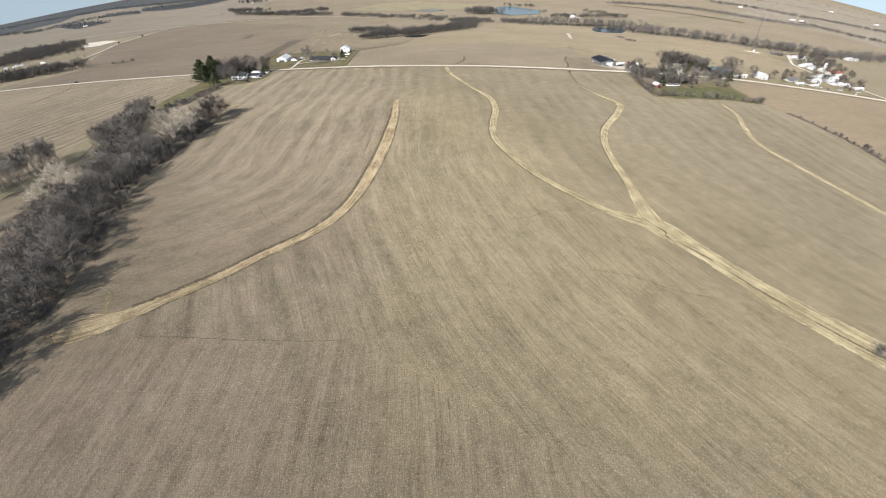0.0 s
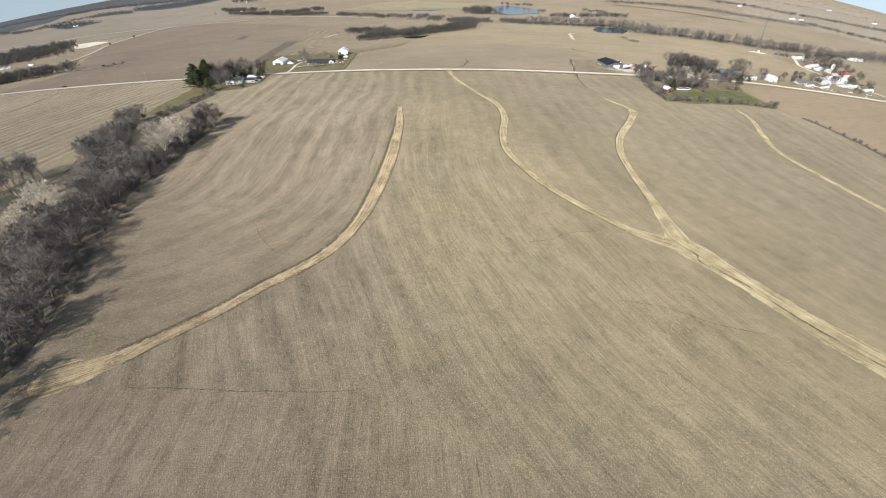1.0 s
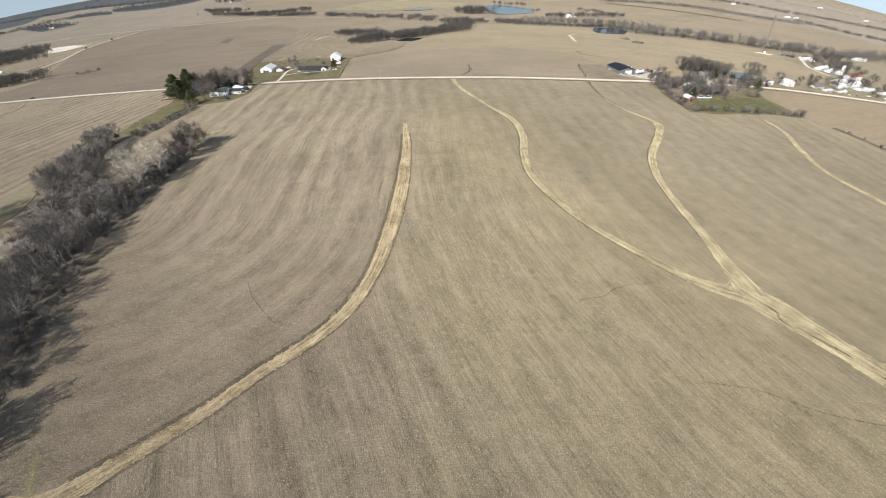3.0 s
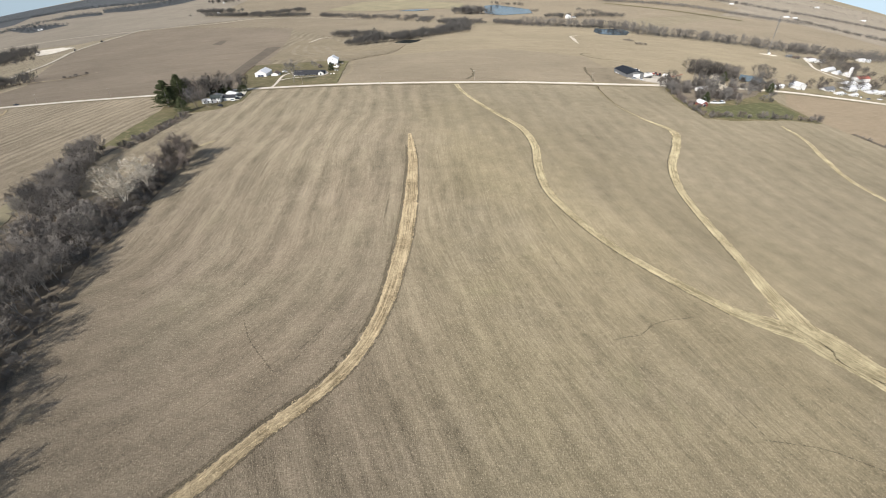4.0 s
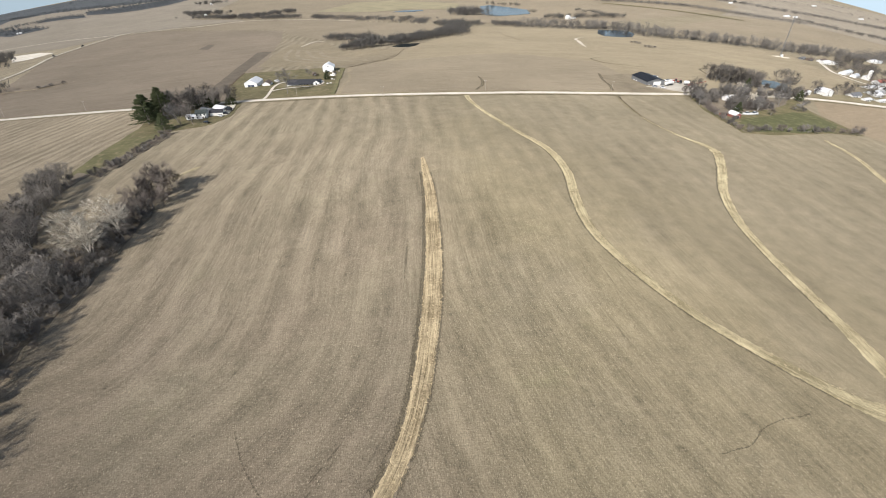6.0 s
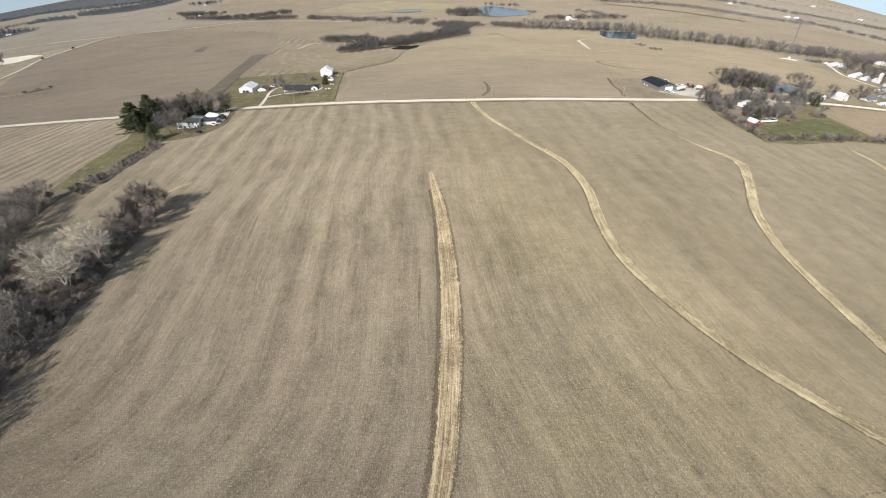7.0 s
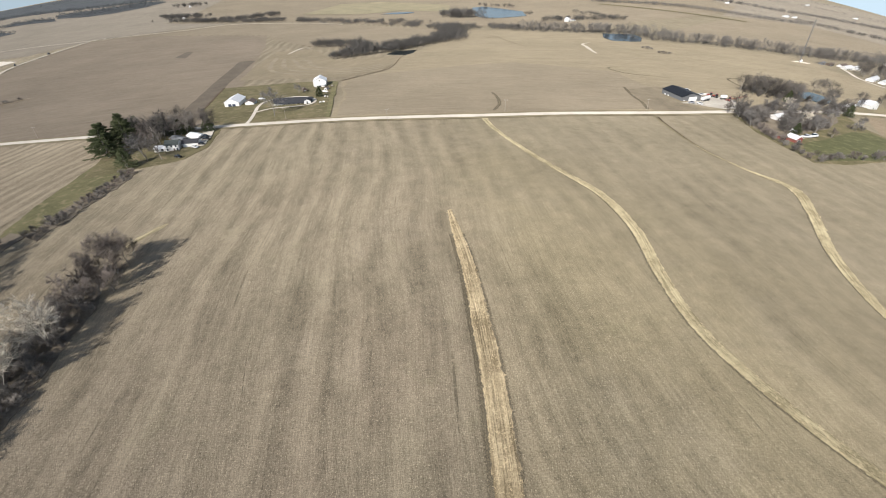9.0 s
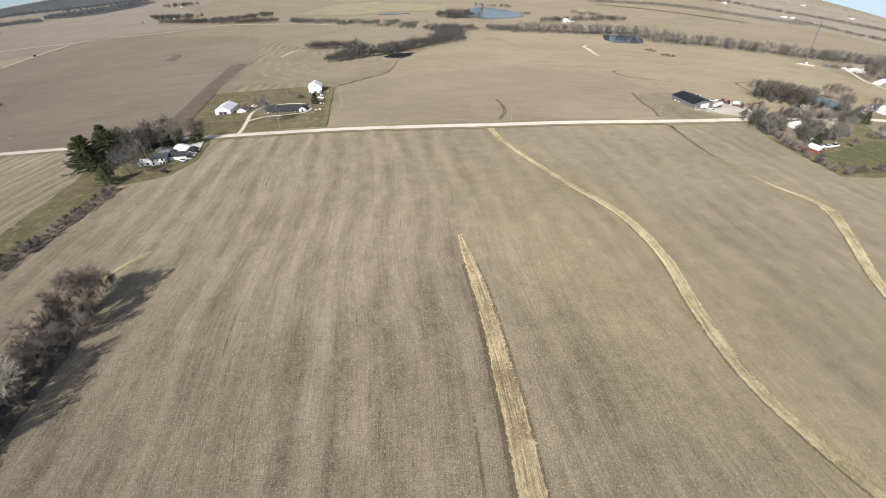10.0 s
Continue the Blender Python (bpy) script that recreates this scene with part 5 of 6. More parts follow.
far_wood("distant_woods", "dark haze-tinted forest on the horizon", belt([(-1700, 1650), (-1596, 1720), (-1391, 1620), (-1362, 1700), (-1335, 1805), (-1284, 1830)], 60, 10, 21) + belt([(-1900, 1950), (-1652, 2080), (-1534, 2090), (-1445, 2145), (-1227, 2070), (-1100, 2090), (-900, 2150)], 90, 12, 22), 8, 13, 23, 12, "hazy_wood")
far_wood("distant_woods", "dark haze-tinted forest on the horizon", belt([(-2500, 1700), (-2277, 2150), (-1900, 2300), (-1648, 2457), (-1300, 2550), (-900, 2700)], 500, 17, 24), 6, 9, 25, 8, "hazy_wood")
far_wood("distant_woods", "bare trees round a far farmstead", belt([(-700, 1590), (-655, 1575), (-600, 1580)], 34, 7, 26) + belt([(-780, 1868), (-705, 1876)], 24, 9, 27) + belt([(-560, 1460), (-480, 1470), (-400, 1560)], 26, 8, 31), 12, 20, 28)
far_wood("distant_woods", "far tree lines to the east", belt([(1000, 1900), (1300, 1880), (1700, 1850)], 30, 14, 32) + belt([(1200, 2150), (1700, 2100)], 60, 16, 33) + belt([(1300, 1400), (1600, 1380)], 40, 14, 34), 7, 11, 35, 14)
for number, outline in enumerate(([(-1167, 1890), (-1045, 1843), (-969, 1864), (-915, 1952), (-891, 2069), (-994, 2130), (-1065, 2057), (-1144, 2024), (-1227, 2002)], [(-1302, 1843), (-1205, 1840), (-1121, 1815), (-1178, 1895), (-1267, 1938), (-1328, 1930)],
                                  [(-1169, 1538), (-1150, 1585), (-1121, 1630), (-1200, 1690), (-1330, 1740), (-1400, 1740), (-1260, 1610)])):
    far_wood("distant_woods", "dark haze-tinted bare wood among far fields", scatter(random.Random(60 + number), outline, 11.0), 9, 14, 70 + number, 14, "hazy_wood")
far_wood("lake_trees", "tall bare trees at the end of a lake", belt([(40, 1372), (68, 1352), (92, 1344)], 30, 6, 80), 20, 30, 81, 34)

# ---- buildings ----
def gable(label, category, name, at, turn, width, length, eave, ridge, wall, roof, doors=(), windows=(), over=0.4, group="", chimney=False):
    """A gabled building: the ridge runs along its own y, doors and windows are (side, along, sill, width, height, material) with side s, n, e or w."""
    corners = [Vector((at[0], at[1], 0)) + Matrix.Rotation(radians(turn), 3, "Z") @ Vector((sx * width / 2, sy * length / 2, 0)) for sx in (-1, 1) for sy in (-1, 1)]
    base = min(gz(c.x, c.y) for c in corners) + 0.15
    ob = thing(name, label, category, (at[0], at[1], base), group, turn)
    w, l = width / 2, length / 2
    verts = [(-w, -l, -0.6), (w, -l, -0.6), (w, -l, eave), (0, -l, ridge), (-w, -l, eave), (-w, l, -0.6), (w, l, -0.6), (w, l, eave), (0, l, ridge), (-w, l, eave)]
    faces = [(0, 1, 2, 3, 4), (6, 5, 9, 8, 7), (1, 6, 7, 2), (5, 0, 4, 9), (2, 7, 8, 3), (9, 4, 3, 8)]
    walls = mesh_object("wall", verts, faces, wall, ob)
    rise = (ridge - eave) / w
    for side in (-1, 1):
        x1, z1 = side * (w + over), eave - over * rise
        thick = 0.2
        rv = [(0, -l - over, ridge + 0.05), (x1, -l - over, z1 + 0.05), (x1, l + over, z1 + 0.05), (0, l + over, ridge + 0.05)]
        rv += [(x, y, z + thick) for x, y, z in rv]
        rf = [(0, 3, 2, 1), (4, 5, 6, 7), (0, 1, 5, 4), (1, 2, 6, 5), (2, 3, 7, 6), (3, 0, 4, 7)]
        if side < 0:
            rf = [f[::-1] for f in rf]
        mesh_object("roof", rv, rf, roof, ob)
    frames = {"s": pose(0, -l, 0, 0, 0, 0), "n": pose(0, l, 0, 0, 0, 180), "e": pose(w, 0, 0, 0, 0, 90), "w": pose(-w, 0, 0, 0, 0, -90)}
    for kind, list_ in (("door", doors), ("window", windows)):
        for side, along, sill, ww, hh, material in list_:
            frame_ = mesh_like = box((ww + 0.2, 0.12, hh + 0.15), (along, -0.03, sill))
            bmesh.ops.transform(mesh_like, matrix=frames[side], verts=mesh_like.verts)
            outer = part(kind, frame_, M["white"], ob)
            leaf = box((ww, 0.12, hh), (along, -0.07, sill + 0.06))
            bmesh.ops.transform(leaf, matrix=frames[side], verts=leaf.verts)
            part("leaf" if kind == "door" else "pane", leaf, material, outer)
    if chimney:
        part("chimney", box((0.7, 0.7, 1.6), (w * 0.3, l * 0.3, ridge - 0.8)), M["brown_roof"], ob)
    return ob


G, BLUE = M["glass"], M["blue_door"]
# the western farmhouse
gable("white two-storey farmhouse with a dark green-grey roof", "house", "house", (-202.5, 454.5), 98, 7.5, 7.4, 4.4, 6.0, M["white"], M["green_roof"], [("w", 1.2, 0, 1.0, 2.1, M["brown_roof"])],
      [("w", -2.6, 0.9, 1.0, 1.3, G), ("w", -2.6, 2.9, 0.9, 1.1, G), ("w", 0, 2.9, 0.9, 1.1, G), ("w", 2.4, 2.9, 0.9, 1.1, G), ("w", 2.9, 0.9, 1.0, 1.3, G), ("s", 1.5, 1, 1.0, 1.3, G), ("n", 1.5, 1, 1.0, 1.3, G)], chimney=True)
gable("low white farmhouse wing with a pale roof", "house", "house_wing", (-210, 454), 96, 5.5, 6.5, 2.4, 3.4, M["white"], M["white_roof"], [], [("w", -1.5, 1, 1.2, 1.2, G), ("w", 1.5, 1, 1.2, 1.2, G)])
gable("white garage with a dark shingle roof", "garage", "garage", (-193.5, 459.5), 96, 6.5, 9, 2.9, 4.3, M["white"], M["dark_roof"], [("w", -2.2, 0, 2.4, 2.2, M["white"]), ("w", 2.2, 0, 2.4, 2.2, M["white"])])
gable("white-roofed farm shed behind the garage", "shed", "shed", (-196, 474), 60, 7, 10, 2.4, 3.6, M["white"], M["white_roof"], [("s", 0, 0, 3, 2.4, G)])
gable("grey-roofed lean shed beside the farmhouse", "shed", "shed", (-206, 471), 60, 6, 10, 2.4, 3.3, M["grey_wall"], M["grey_roof"], [("s", 0, 0, 2, 2.2, G)])
field([(-198, 469), (-194, 464), (-189, 453), (-185, 456), (-186, 468), (-189, 482), (-191, 495), (-196, 495), (-196, 482)], "gravel", "pale gravel farmhouse yard", 0.9, 5.0, 1.0, "yard", "yard")
# the farmstead beyond the road
gable("white metal machine shed with navy doors", "shed", "machine_shed", (-200, 568), -4, 11.8, 16, 4.6, 7.2, M["white"], M["white_roof"], [("s", -1.6, 0, 2.8, 3.4, BLUE), ("s", 1.6, 0, 2.8, 3.4, BLUE)])
gable("small white shed with a brown shingle roof", "shed", "shed", (-186.5, 564.5), -3, 7, 8, 2.6, 4.2, M["white"], M["brown_roof"], [("s", 0, 0, 2.4, 2.2, M["white"])])
ranch = gable("long white ranch house with a charcoal roof", "house", "ranch_house", (-149.5, 555), 91, 10, 30, 2.8, 5.2, M["white"], M["dark_roof"], [("w", 3, 0, 1.2, 2.1, M["brown_roof"]), ("w", -9, 0, 2.8, 2.2, M["white"])],
      [("w", 12, 0.9, 1.6, 1.3, G), ("w", 9, 0.9, 1.6, 1.3, G), ("w", 6, 0.9, 1.6, 1.3, G), ("w", 0, 0.9, 1.6, 1.3, G), ("w", -3, 0.9, 1.6, 1.3, G)])
part("porch_roof", box((2.6, 24, 0.16), (-6.2, 2.5, 2.62)), M["dark_roof"], ranch)
part("porch_floor", box((2.6, 24, 0.25), (-6.2, 2.5, -0.2)), M["gravel"], ranch)
for k in range(9):
    part("porch_post", box((0.28, 0.28, 2.6), (-7.3, -9 + 2.9 * k, 0.02)), M["white"], ranch)
gable("white front porch gable of the ranch house", "porch", "porch", (-137.5, 549.5), 3, 5, 5, 2.6, 4, M["white"], M["dark_roof"], [("s", 0, 0, 1.2, 2.1, G)])
gable("tall white barn with a white metal roof", "barn", "barn", (-139, 624), 3, 11.5, 11, 5.6, 8.6, M["white"], M["white_roof"], [("e", 0, 0, 7, 3.6, G)], [("s", 0, 5.6, 1, 1, G)])
gable("low white lean shed by the barn", "shed", "shed", (-138, 615.5), 93, 3.5, 8, 2.2, 2.9, M["white"], M["white_roof"], [("w", 0, 0, 2, 1.9, G)])
gable("small tan garden shed on a farm lawn", "shed", "garden_shed", (-149.5, 600), 20, 3.5, 4.5, 2.2, 3.2, M["brown_roof"], M["brown_roof"], [("s", 0, 0, 1, 1.9, G)])
gable("tiny weathered hen house on a farm lawn", "shed", "hen_house", (-130, 600), -20, 2.6, 3.4, 1.7, 2.5, M["white"], M["brown_roof"], [("s", 0, 0, 0.7, 1.3, G)])


def wagon(label, at, turn, length, paint):
    """A flat farm wagon with low sides."""
    ob = thing("farm_wagon", label, "wagon", (at[0], at[1], gz(at[0], at[1]) + 0.25), "", turn)
    part("bed", box((2.2, length, 0.18), (0, 0, 0.75)), M["wood"], ob)
    for x in (-1.08, 1.08):
        part("side_board", box((0.06, length, 0.6), (x, 0, 0.93)), paint, ob)
    part("drawbar", box((0.12, 2.0, 0.1), (0, length / 2 + 1, 0.55)), M["rubber"], ob)
    for x in (-0.95, 0.95):
        for y in (-length * 0.35, length * 0.35):
            for_wheel = tube((x - 0.1, y, 0.35), (x + 0.1, y, 0.35), 0.35, 0.35, 12)
            part("wheel", for_wheel, M["rubber"], ob)
    return ob


wagon("white-sided farm wagon on a lawn", (-129.5, 586), 60, 6, M["white"])
wagon("weathered farm wagon beside a barn", (-127, 612), 10, 5, M["wood"])
for x, y, t in ((-126.5, 567, 20), (-124, 566, 80), (-127, 546, 40), (-124.5, 546.5, 0)):
    ob = thing("garden_bench", "small white garden bench on a farm lawn", "bench", (x, y, gz(x, y) + 0.25), "garden benches", t)
    part("seat", box((1.6, 0.5, 0.08), (0, 0, 0.42)), M["white"], ob)
    part("backrest", box((1.6, 0.06, 0.5), (0, 0.25, 0.5), (-10, 0, 0)), M["white"], ob)
    for lx in (-0.7, 0.7):
        part("leg", box((0.08, 0.45, 0.42), (lx, 0, 0)), M["white"], ob)
# the machine shed by the road
gable("black-roofed dark grey machine shed with a white door", "shed", "machine_shed", (162, 537.5), 9, 17, 25, 5.0, 7.2, M["grey_wall"], M["black_roof"], [("s", 1.5, 0, 7, 4.4, M["white"]), ("s", -6, 0, 1.2, 2.2, M["white"])],
      [("w", -8, 1.2, 1.4, 1.2, M["white"]), ("w", -4, 1.2, 1.4, 1.2, M["white"])])
# the eastern lot
gable("small red shed with a white metal roof", "shed", "red_shed", (184.5, 437), 14, 5.6, 7, 2.8, 4.4, M["red_paint"], M["white_roof"], [("s", 0, 0, 2.4, 2.1, G)])
gable("low red lean shed beside a red shed", "shed", "red_shed", (178.5, 439.5), 104, 3.6, 5.5, 1.9, 2.5, M["red_paint"], M["brown_roof"], [("w", 0, 0, 1.6, 1.7, G)])
gable("white cottage among bare trees", "house", "house", (209, 486), 105, 6, 8.5, 3.2, 4.6, M["white"], M["white_roof"], [("w", 0, 0, 1.1, 2.1, G)], [("w", 2.6, 1, 1.3, 1.3, G), ("w", -2.6, 1, 1.3, 1.3, G)])
gable("low white cottage wing with a pale roof", "house", "house_wing", (214.5, 481), 15, 4.5, 5.5, 2.4, 3.6, M["white"], M["white_roof"], [("s", 0, 0, 1.1, 2.0, G)], [("w", 0, 0.9, 1.2, 1.2, G)])
gable("narrow white garden shed with a dark doorway", "shed", "garden_shed", (196, 452), 10, 2.4, 3, 2.3, 3.3, M["white"], M["white_roof"], [("s", 0, 0, 1.2, 2.0, G)])
# the village
for x, y, turn, w, l, e, r, wall, roof, label in (
        (319, 548, 105, 4.5, 24, 2.8, 3.6, "white", "white_roof", "long low white poultry shed"), (349, 557, 15, 12, 13, 5, 8, "white", "white_roof", "white barn with a dark doorway"),
        (394, 571, 105, 9, 15, 3, 5.4, "white", "grey_roof", "white bungalow with a grey roof"), (397, 558, 105, 5, 10, 2.6, 3.6, "white", "white_roof", "small white trailer home in the village"),
        (418, 563, 105, 5, 11, 2.6, 3.6, "white", "white_roof", "small white trailer home in the village"), (444, 603, 110, 9, 26, 3.4, 5, "white", "white_roof", "long white metal shed in the village"), (470, 612, 110, 8, 16, 3.2, 5, "white", "white_roof", "white house with a pale roof"),
        (470, 600, 105, 9, 20, 3.2, 5, "white", "white_roof", "long white metal shed in the village"), (517, 672, 100, 12, 20, 6.5, 9, "white", "red_roof", "white building with a red roof"), (492, 640, 100, 9, 20, 3.2, 5, "white", "white_roof", "white house with a pale roof"),
        (500, 712, 120, 9, 14, 3.4, 6, "white", "white_roof", "white house along a lane"), (514, 723, 120, 9, 16, 3.4, 6, "white", "white_roof", "white house along a lane"), (520, 700, 110, 8, 13, 3.4, 6, "white", "white_roof", "white house along a lane"),
        (535, 797, 110, 9, 14, 3.2, 5.6, "white", "brown_roof", "white house with a brown roof"), (549, 790, 110, 9, 14, 3.2, 6, "white", "white_roof", "white house with a pale roof"), (514, 795, 110, 7, 10, 2.8, 4.4, "brown_roof", "brown_roof", "small weathered brown village shed"),
        (505, 798, 110, 6, 9, 2.8, 4.2, "grey_wall", "grey_roof", "small grey metal village shed"), (486, 606, 100, 7, 16, 3, 4.6, "white", "white_roof", "small white trailer home in the village"), (437, 590, 100, 8, 12, 3.2, 5, "white", "white_roof", "white bungalow with a pale roof"),
        (498, 598, 100, 7, 14, 3, 4.6, "white", "white_roof", "white bungalow with a pale roof"), (470, 636, 105, 9, 22, 3.4, 5, "white", "white_roof", "long white metal shed in the village"), (483, 627, 100, 9, 18, 3.4, 5.2, "white", "white_roof", "white house with a pale roof"),
        (507, 702, 120, 8, 13, 3.4, 5.6, "white", "white_roof", "white house along a lane"), (530, 783, 100, 9, 14, 3.6, 6, "white", "white_roof", "white house at a lane's end")):
    w, l, e, r = w * 0.9, l * 0.85, e * 0.95, r * 0.92
    gable(label, "house", "village_house", (x, y), turn, w, l, e, r, M[wall], M[roof], [("w", 0, 0, min(2.4, w * 0.3), 2.0, G)], [("w", l * 0.3, 0.9, 1.2, 1.2, G), ("w", -l * 0.3, 0.9, 1.2, 1.2, G), ("s", 0, 1, 1.2, 1.2, G)], group="village houses")


def silo(at, radius, height):
    """A grain bin: a ribbed round wall, a conical roof and a ladder."""
    ob = thing("grain_bin", "tall white metal grain bin beside village houses", "grain bin", at)
    part("wall", tube((0, 0, -0.5), (0, 0, height), radius, radius, 20), M["white"], ob)
    part("roof", tube((0, 0, height), (0, 0, height + radius * 0.7), radius * 1.06, 0.25, 20), M["white_roof"], ob)
    part("ladder", box((0.4, 0.08, height), (0, -radius - 0.06, 0)), M["steel"], ob)
    return ob


silo((519, 694), 2.2, 11)
# far farms
for x, y, turn, w, l, e, r, roof, label in (
        (-773, 815, 20, 8, 12, 3, 5, "white_roof", "far white house by woods"), (-766, 826, 20, 8, 14, 3, 5, "white_roof", "far white house by woods"), (-758, 831, 20, 8, 12, 3, 5, "white_roof", "far white house by woods"), (-706, 818, 80, 6, 12, 3, 4.5, "white_roof", "far white trailer in a field"),
        (-640, 1570, 30, 12, 20, 5, 8, "white_roof", "far-off white metal farm shed"), (-735, 1866, 30, 10, 16, 5, 8, "white_roof", "far-off white wooden farmhouse"), (268, 1186, 20, 12, 15, 6, 11, "white_roof", "far white farmhouse above the creek"), (283, 1196, 20, 8, 10, 3, 5, "grey_roof", "far-off grey-roofed white shed"),
        (940, 1460, 100, 14, 26, 6, 9, "white_roof", "far-off white farm building among fields"), (972, 1468, 100, 12, 22, 5, 8, "white_roof", "far-off white farm building among fields"), (957, 1475, 100, 10, 14, 5, 8, "grey_roof", "far-off white farm building among fields"), (880, 1635, 100, 12, 20, 5, 8, "white_roof", "far-off white farm building among fields"),
        (1369, 1930, 100, 16, 30, 7, 10, "white_roof", "far-off white farm building among fields"), (1425, 1770, 100, 16, 30, 7, 10, "white_roof", "far-off white farm building among fields"), (690, 880, 100, 12, 18, 5, 8, "white_roof", "white farmhouse before the creek woods"), (708, 888, 100, 10, 16, 4, 7, "white_roof", "white farm shed before the creek woods"),
        (-1178, 1588, 100, 14, 20, 5, 9, "white_roof", "far-off white wooden farmhouse"), (-1370, 1730, 100, 12, 18, 5, 8, "white_roof", "far-off white metal farm shed")):
    size = 0.55 if y > 1400 else 0.7
    w, l, e, r = w * size, l * size, e * size, r * size
    gable(label, "farm building", "farm_building", (x, y), turn, w, l, e, r, M["white"], M[roof], [("s", 0, 0, w * 0.3, e * 0.7, G)], group="far farm buildings")


# ---- vehicles and machines ----
def wheel(ob, x, y, r, w=0.3):
    tyre = part("wheel", tube((x - w / 2, y, r), (x + w / 2, y, r), r, r, 14), M["rubber"], ob)
    part("rim", tube((x - w / 2 - 0.02, y, r), (x + w / 2 + 0.02, y, r), r * 0.55, r * 0.55, 10), M["steel"], tyre)


def car(label, at, turn, paint, length=4.6, height=1.5, name="car"):
    ob = thing(name, label, "car", (at[0], at[1], gz(at[0], at[1]) + (at[2] if len(at) > 2 else 0.45)), "parked cars", turn)
    w = 1.8
    part("body", box((w, length, height * 0.48), (0, 0, 0.32), bevel=0.16), paint, ob)
    cabin = box((w * 0.86, length * 0.52, height * 0.42), (0, -length * 0.06, 0.3 + height * 0.46), bevel=0.14)
    for v in cabin.verts:
        if v.co.z > height * 0.9:
            v.co.y = -length * 0.06 + (v.co.y + length * 0.06) * 0.72
            v.co.x *= 0.86
    part("cabin", cabin, M["glass"], ob, "dark glazed cabin")
    part("roof_panel", box((w * 0.7, length * 0.34, 0.05), (0, -length * 0.06, 0.3 + height * 0.87), bevel=0.02), paint, ob)
    for x in (-w / 2 + 0.1, w / 2 - 0.1):
        for y in (-length * 0.31, length * 0.31):
            wheel(ob, x, y, 0.33, 0.24)
    for x in (-0.6, 0.6):
        part("headlight", box((0.35, 0.05, 0.16), (x, length / 2, 0.6)), M["steel"], ob)
    return ob


def tanker(label, at, turn, length, radius):
    """A tank trailer: a long round tank on a frame with wheels and a cab-less hitch."""
    ob = thing("tank_trailer", label, "trailer", (at[0], at[1], gz(at[0], at[1]) + 0.35), "", turn)
    part("tank", add_tube(add_tube(tube((0, -length / 2, 1 + radius), (0, length / 2, 1 + radius), radius, radius, 18), (0, length / 2, 1 + radius), (0, length / 2 + 0.5, 1 + radius), radius, radius * 0.6, 18),
                          (0, -length / 2, 1 + radius), (0, -length / 2 - 0.5, 1 + radius), radius, radius * 0.6, 18), M["white"], ob, "white round tank")
    part("frame", box((1.1, length, 0.25), (0, 0, 0.8)), M["rubber"], ob)
    for y in (-length * 0.36, -length * 0.2, length * 0.36):
        for x in (-1.0, 1.0):
            wheel(ob, x, y, 0.5, 0.35)
    return ob


def tractor(label, at, turn, paint):
    ob = thing("tractor", label, "tractor", (at[0], at[1], gz(at[0], at[1]) + 0.35), "", turn)
    part("hood", box((1.1, 2.4, 1.0), (0, 1.2, 1.0), bevel=0.12), paint, ob)
    part("cab", box((1.5, 1.6, 1.6), (0, -0.8, 1.5), bevel=0.12), M["glass"], ob)
    part("cab_roof", box((1.7, 1.8, 0.2), (0, -0.8, 3.1), bevel=0.06), paint, ob)
    part("chassis", box((0.8, 4.2, 0.5), (0, 0.2, 0.7)), M["rubber"], ob)
    part("exhaust", tube((0.4, 1.6, 2.0), (0.4, 1.6, 3.0), 0.06), M["rubber"], ob)
    for x in (-1.0, 1.0):
        wheel(ob, x, -1.0, 0.95, 0.55)
        wheel(ob, x, 1.9, 0.6, 0.4)
    return ob


def auger(label, at, turn):
    """A grain auger: a long tube rising from a hopper, on a wheeled undercarriage."""
    ob = thing("grain_auger", label, "auger", (at[0], at[1], gz(at[0], at[1]) + 0.3), "", turn)
    part("auger_tube", tube((0, -6, 0.6), (0, 8, 6.5), 0.28, 0.28, 10), M["red"], ob)
    part("hopper", box((1.2, 1.2, 0.7), (0, -6.2, 0.1), bevel=0.1), M["red"], ob)
    for x in (-0.9, 0.9):
        part("brace", tube((x, 0, 0.5), (0, 3, 4.3), 0.06), M["steel"], ob)
        part("brace", tube((x, 0, 0.5), (0, -3, 1.8), 0.06), M["steel"], ob)
        wheel(ob, x, 0, 0.45, 0.25)
    return ob


tanker("white tank trailer parked on gravel", (177.5, 527.5), 118, 9, 1.35)
tanker("small white tank trailer on gravel", (198, 536), 75, 4, 1.3)
tractor("maroon tractor parked on a gravel yard", (194, 541), 30, M["red"])
tractor("maroon combine tractor on a gravel yard", (191.5, 545), 60, M["red"])
auger("red grain auger on a gravel yard", (203, 529), 215)
tractor("red tractor beside a grain auger", (200, 531), 140, M["red"])
wagon("weathered flat wagon on a gravel yard", (186, 541), 70, 7, M["wood"])
wagon("white-sided wagon on a gravel yard", (190, 548), 100, 6, M["white"])
car("white pickup parked by a machine shed", (184.5, 546), 60, M["car_white"], 5.4, 1.8)
car("white camper behind a machine shed", (176, 556), 100, M["car_white"], 8.5, 2.9, "camper")
car("silver car by a machine shed door", (160, 517), 70, M["car_grey"])
car("white car by a machine shed", (166, 515), 20, M["car_white"])
car("dark car on a gravel road", (-429, 529, 0.55), 100, M["car_dark"])
car("silver car by a farmhouse", (-190.5, 464), 20, M["car_grey"])
car("dark van by a farmhouse", (-190, 472), 80, M["car_dark"], 5.6, 2.2, "van")
car("dark car by a farmhouse", (-187.5, 457.5), 80, M["car_dark"])
car("dark pickup by a farmhouse", (-188, 467.5), 70, M["car_dark"], 5.4, 1.8)
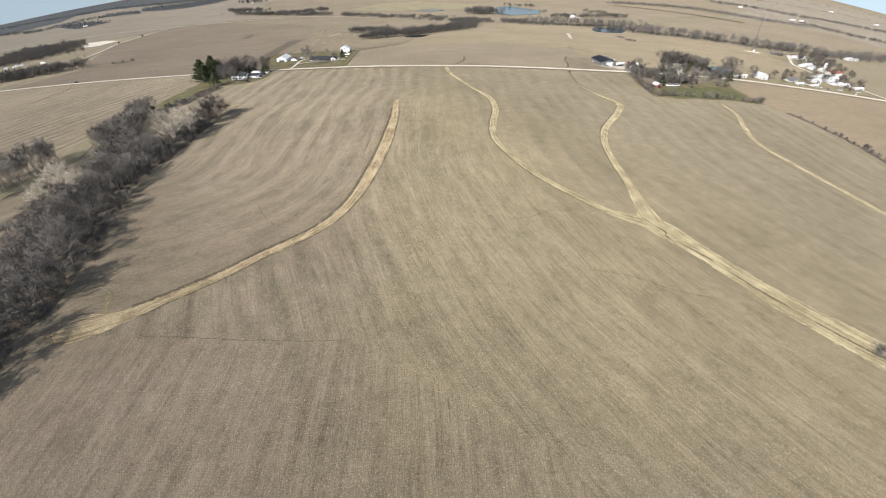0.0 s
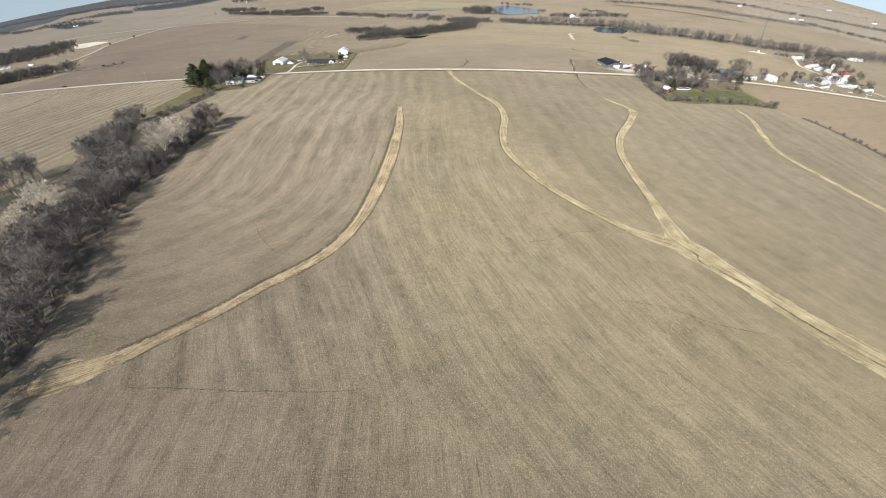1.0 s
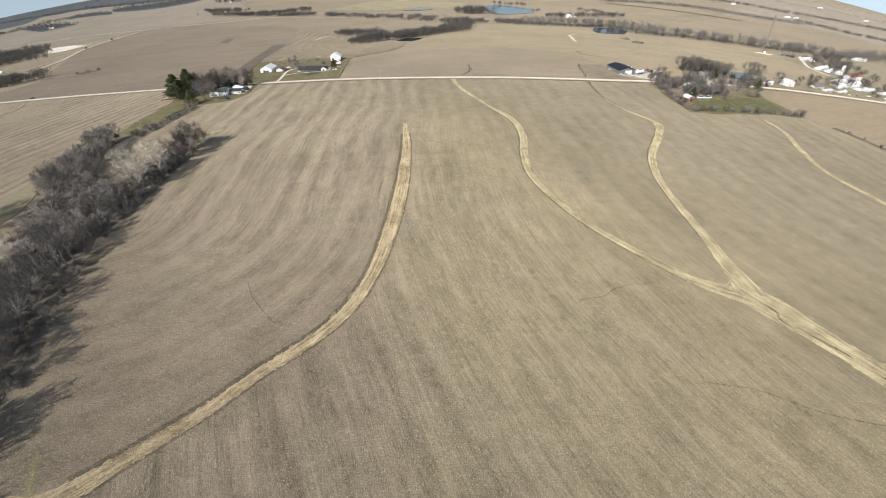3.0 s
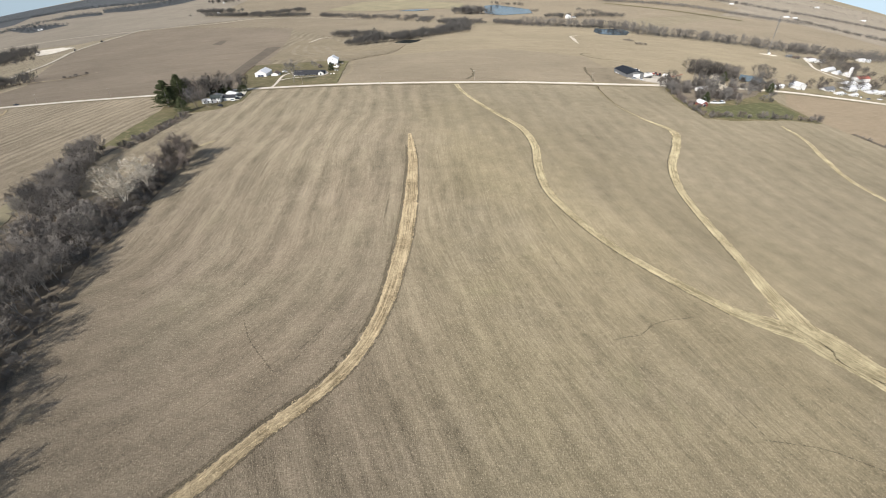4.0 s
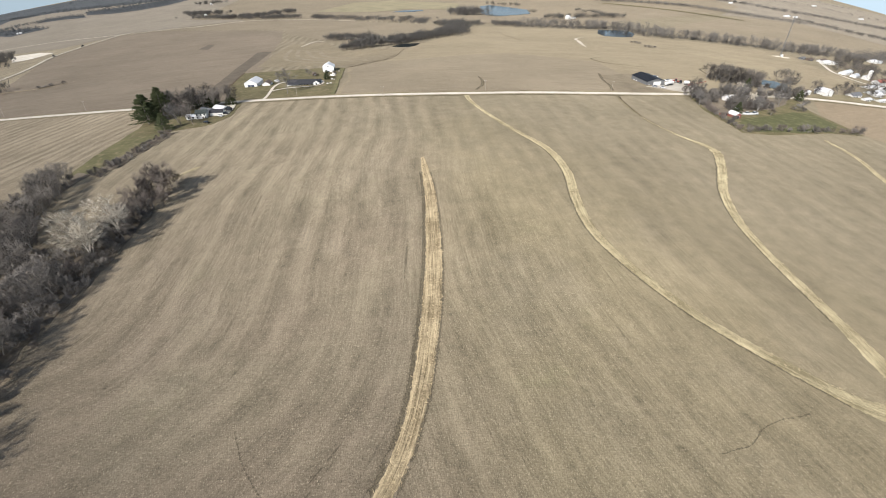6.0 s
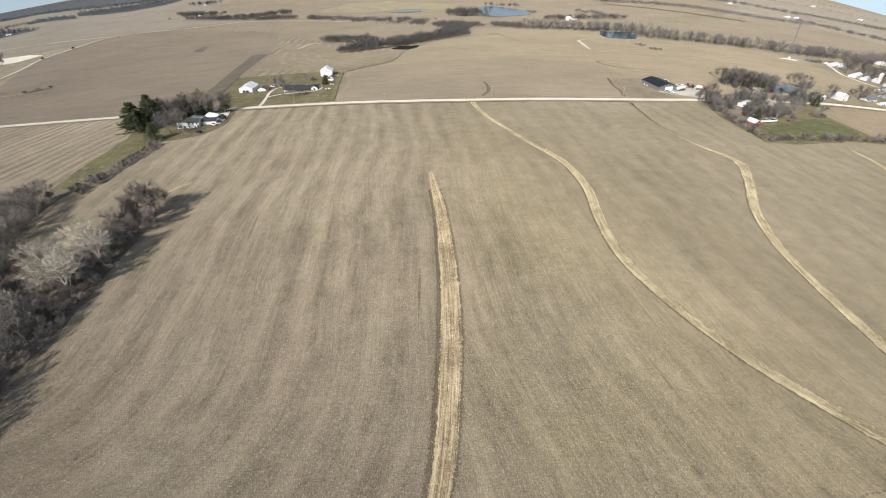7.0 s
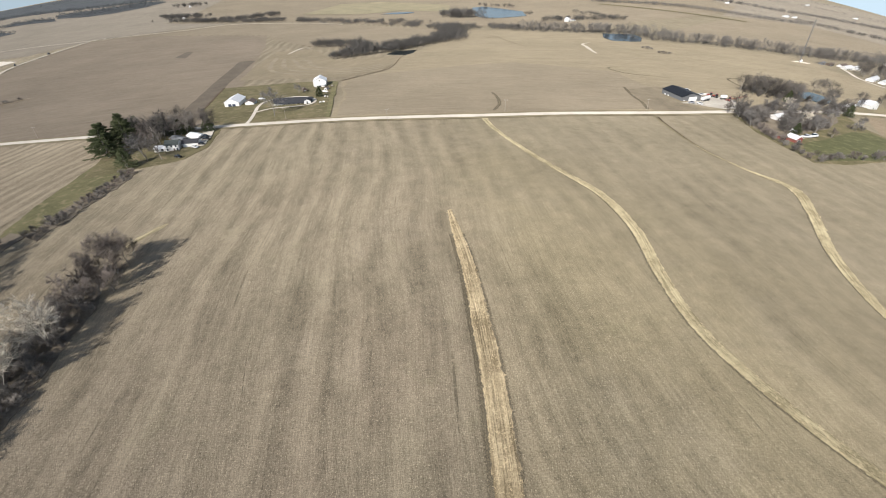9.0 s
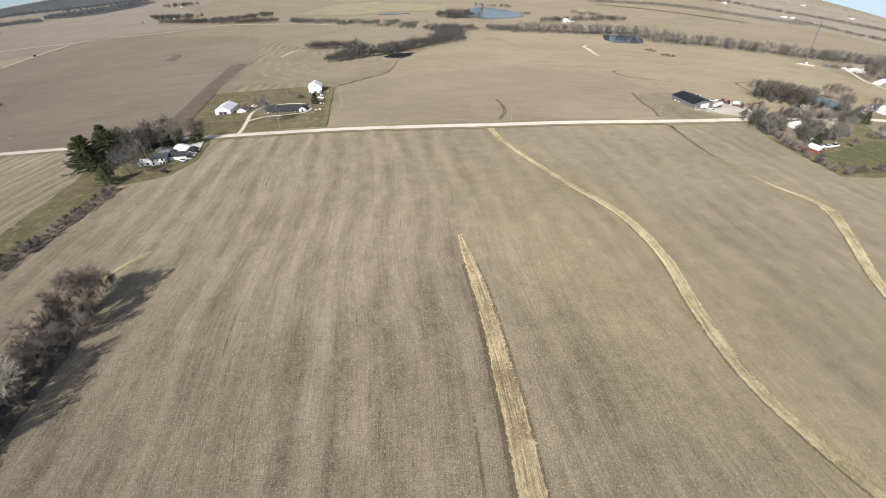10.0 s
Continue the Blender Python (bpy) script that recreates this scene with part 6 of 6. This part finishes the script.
car("white car by a farmhouse", (-189, 452), 60, M["car_white"])
car("dark car on a farmhouse lawn", (-192.5, 436), 70, M["car_dark"])
car("white pickup on a farm drive", (-181, 577), 80, M["car_white"], 5.4, 1.8)
car("white van under bare trees", (199, 445), 80, M["car_white"], 5.8, 2.2, "van")
car("white camper under bare trees", (206, 447), 100, M["car_white"], 7.0, 2.6, "camper")
for x, y, s in ((452, 566, 0), (430, 556, 1), (424, 559, 2), (480, 572, 0), (497, 592, 1), (466, 558, 2), (408, 563, 0)):
    car("pale car parked in the village", (x, y), 60 + 40 * s, (M["car_white"], M["car_grey"], M["car_white"])[s])
car("dark machine on a far lane", (-714, 1128, 0.8), 0, M["car_dark"], 7, 3.2)
car("dark machine on a far lane", (-700, 1020, 0.8), 20, M["car_dark"], 7, 3.2)


def utility_pole(at, turn, height=8.5):
    ob = thing("utility_pole", "weathered wooden utility pole beside a gravel road", "utility pole", at, "poles along the road", turn)
    part("pole", tube((0, 0, -0.5), (0, 0, height), 0.13, 0.09), M["wood"], ob)
    part("crossarm", box((2.4, 0.12, 0.14), (0, 0.1, height - 0.7)), M["wood"], ob)
    for x in (-1.05, 0, 1.05):
        part("insulator", tube((x, 0.1, height - 0.56), (x, 0.1, height - 0.34), 0.07, 0.04), M["white"], ob)
    return ob


for x, y in ((-410, 531), (-330, 520), (-250, 509), (-144, 500.5), (-72, 476), (8, 484), (112, 491), (195, 508), (262, 524), (338, 538)):
    utility_pole((x, y), 10)


def radio_mast(at, height):
    """A guyed lattice mast: three legs, cross braces and stays."""
    ob = thing("radio_mast", "thin dark grey lattice radio mast on a gravel pad", "mast", at)
    feet = [Vector((math.cos(a), math.sin(a), 0)) * 0.7 for a in (0.5, 2.6, 4.7)]
    for f in feet:
        part("leg", tube(f, f + Vector((0, 0, height)), 0.16, 0.16, 5), M["grey_wall"], ob)
    for i in range(3):
        bm = bmesh.new()
        for k in range(int(height / 2)):
            add_tube(bm, feet[i] + Vector((0, 0, 2 * k)), feet[(i + 1) % 3] + Vector((0, 0, 2 * k + 2)), 0.08, 0.08, 4)
        part("brace", bm, M["grey_wall"], ob)
    for a in (0.5, 2.6, 4.7):
        part("stay", tube((0, 0, height * 0.9), (math.cos(a) * 18, math.sin(a) * 18, -0.5), 0.03, 0.03, 4), M["grey_wall"], ob)
    part("hut", box((3, 2.4, 2.6), (4, 3, -0.3), bevel=0.05), M["white"], ob)
    return ob


radio_mast((470, 796), 52)

# ---- grass ----
def tufts(name, label, spots, height, seed, material):
    """Loose dry grass: short leaning blades in one mesh."""
    rng = random.Random(seed)
    sticks = Sticks()
    for x, y, lift in spots:
        foot = Vector((x, y, gz(x, y) + lift))
        for _ in range(3):
            way = Vector((rng.gauss(0, 1.0), rng.gauss(0, 1.0), 0.35))
            sticks.add(foot + Vector((rng.gauss(0, 0.2), rng.gauss(0, 0.2), 0)), foot + way * height * rng.uniform(0.5, 1.1), rng.uniform(0.05, 0.1), 0)
    return tagged(mesh_object(name, sticks.verts, sticks.faces, M[material]), label, "dry grass", kind="stuff")


for number, (line, per_metre) in enumerate(((WEST_WATERWAY, 9), (MIDDLE_WATERWAY, 6), (EAST_WATERWAY, 5), (LOWER_WATERWAY, 14))):
    rng = random.Random(80 + number)
    spots = []
    for x, y, w in smooth_line([p for p in line if p[1] < 380], 1.0):
        spots += [(x + rng.uniform(-0.5, 0.5) * w * 0.9, y + rng.uniform(-0.5, 0.5) * w * 0.55, 0.2) for _ in range(per_metre)]
    tufts("dry_grass", "straw-coloured matted dry grass", spots, 0.42, 90 + number, "blade_dull" if number in (1, 2, 3) else "straw_blade")
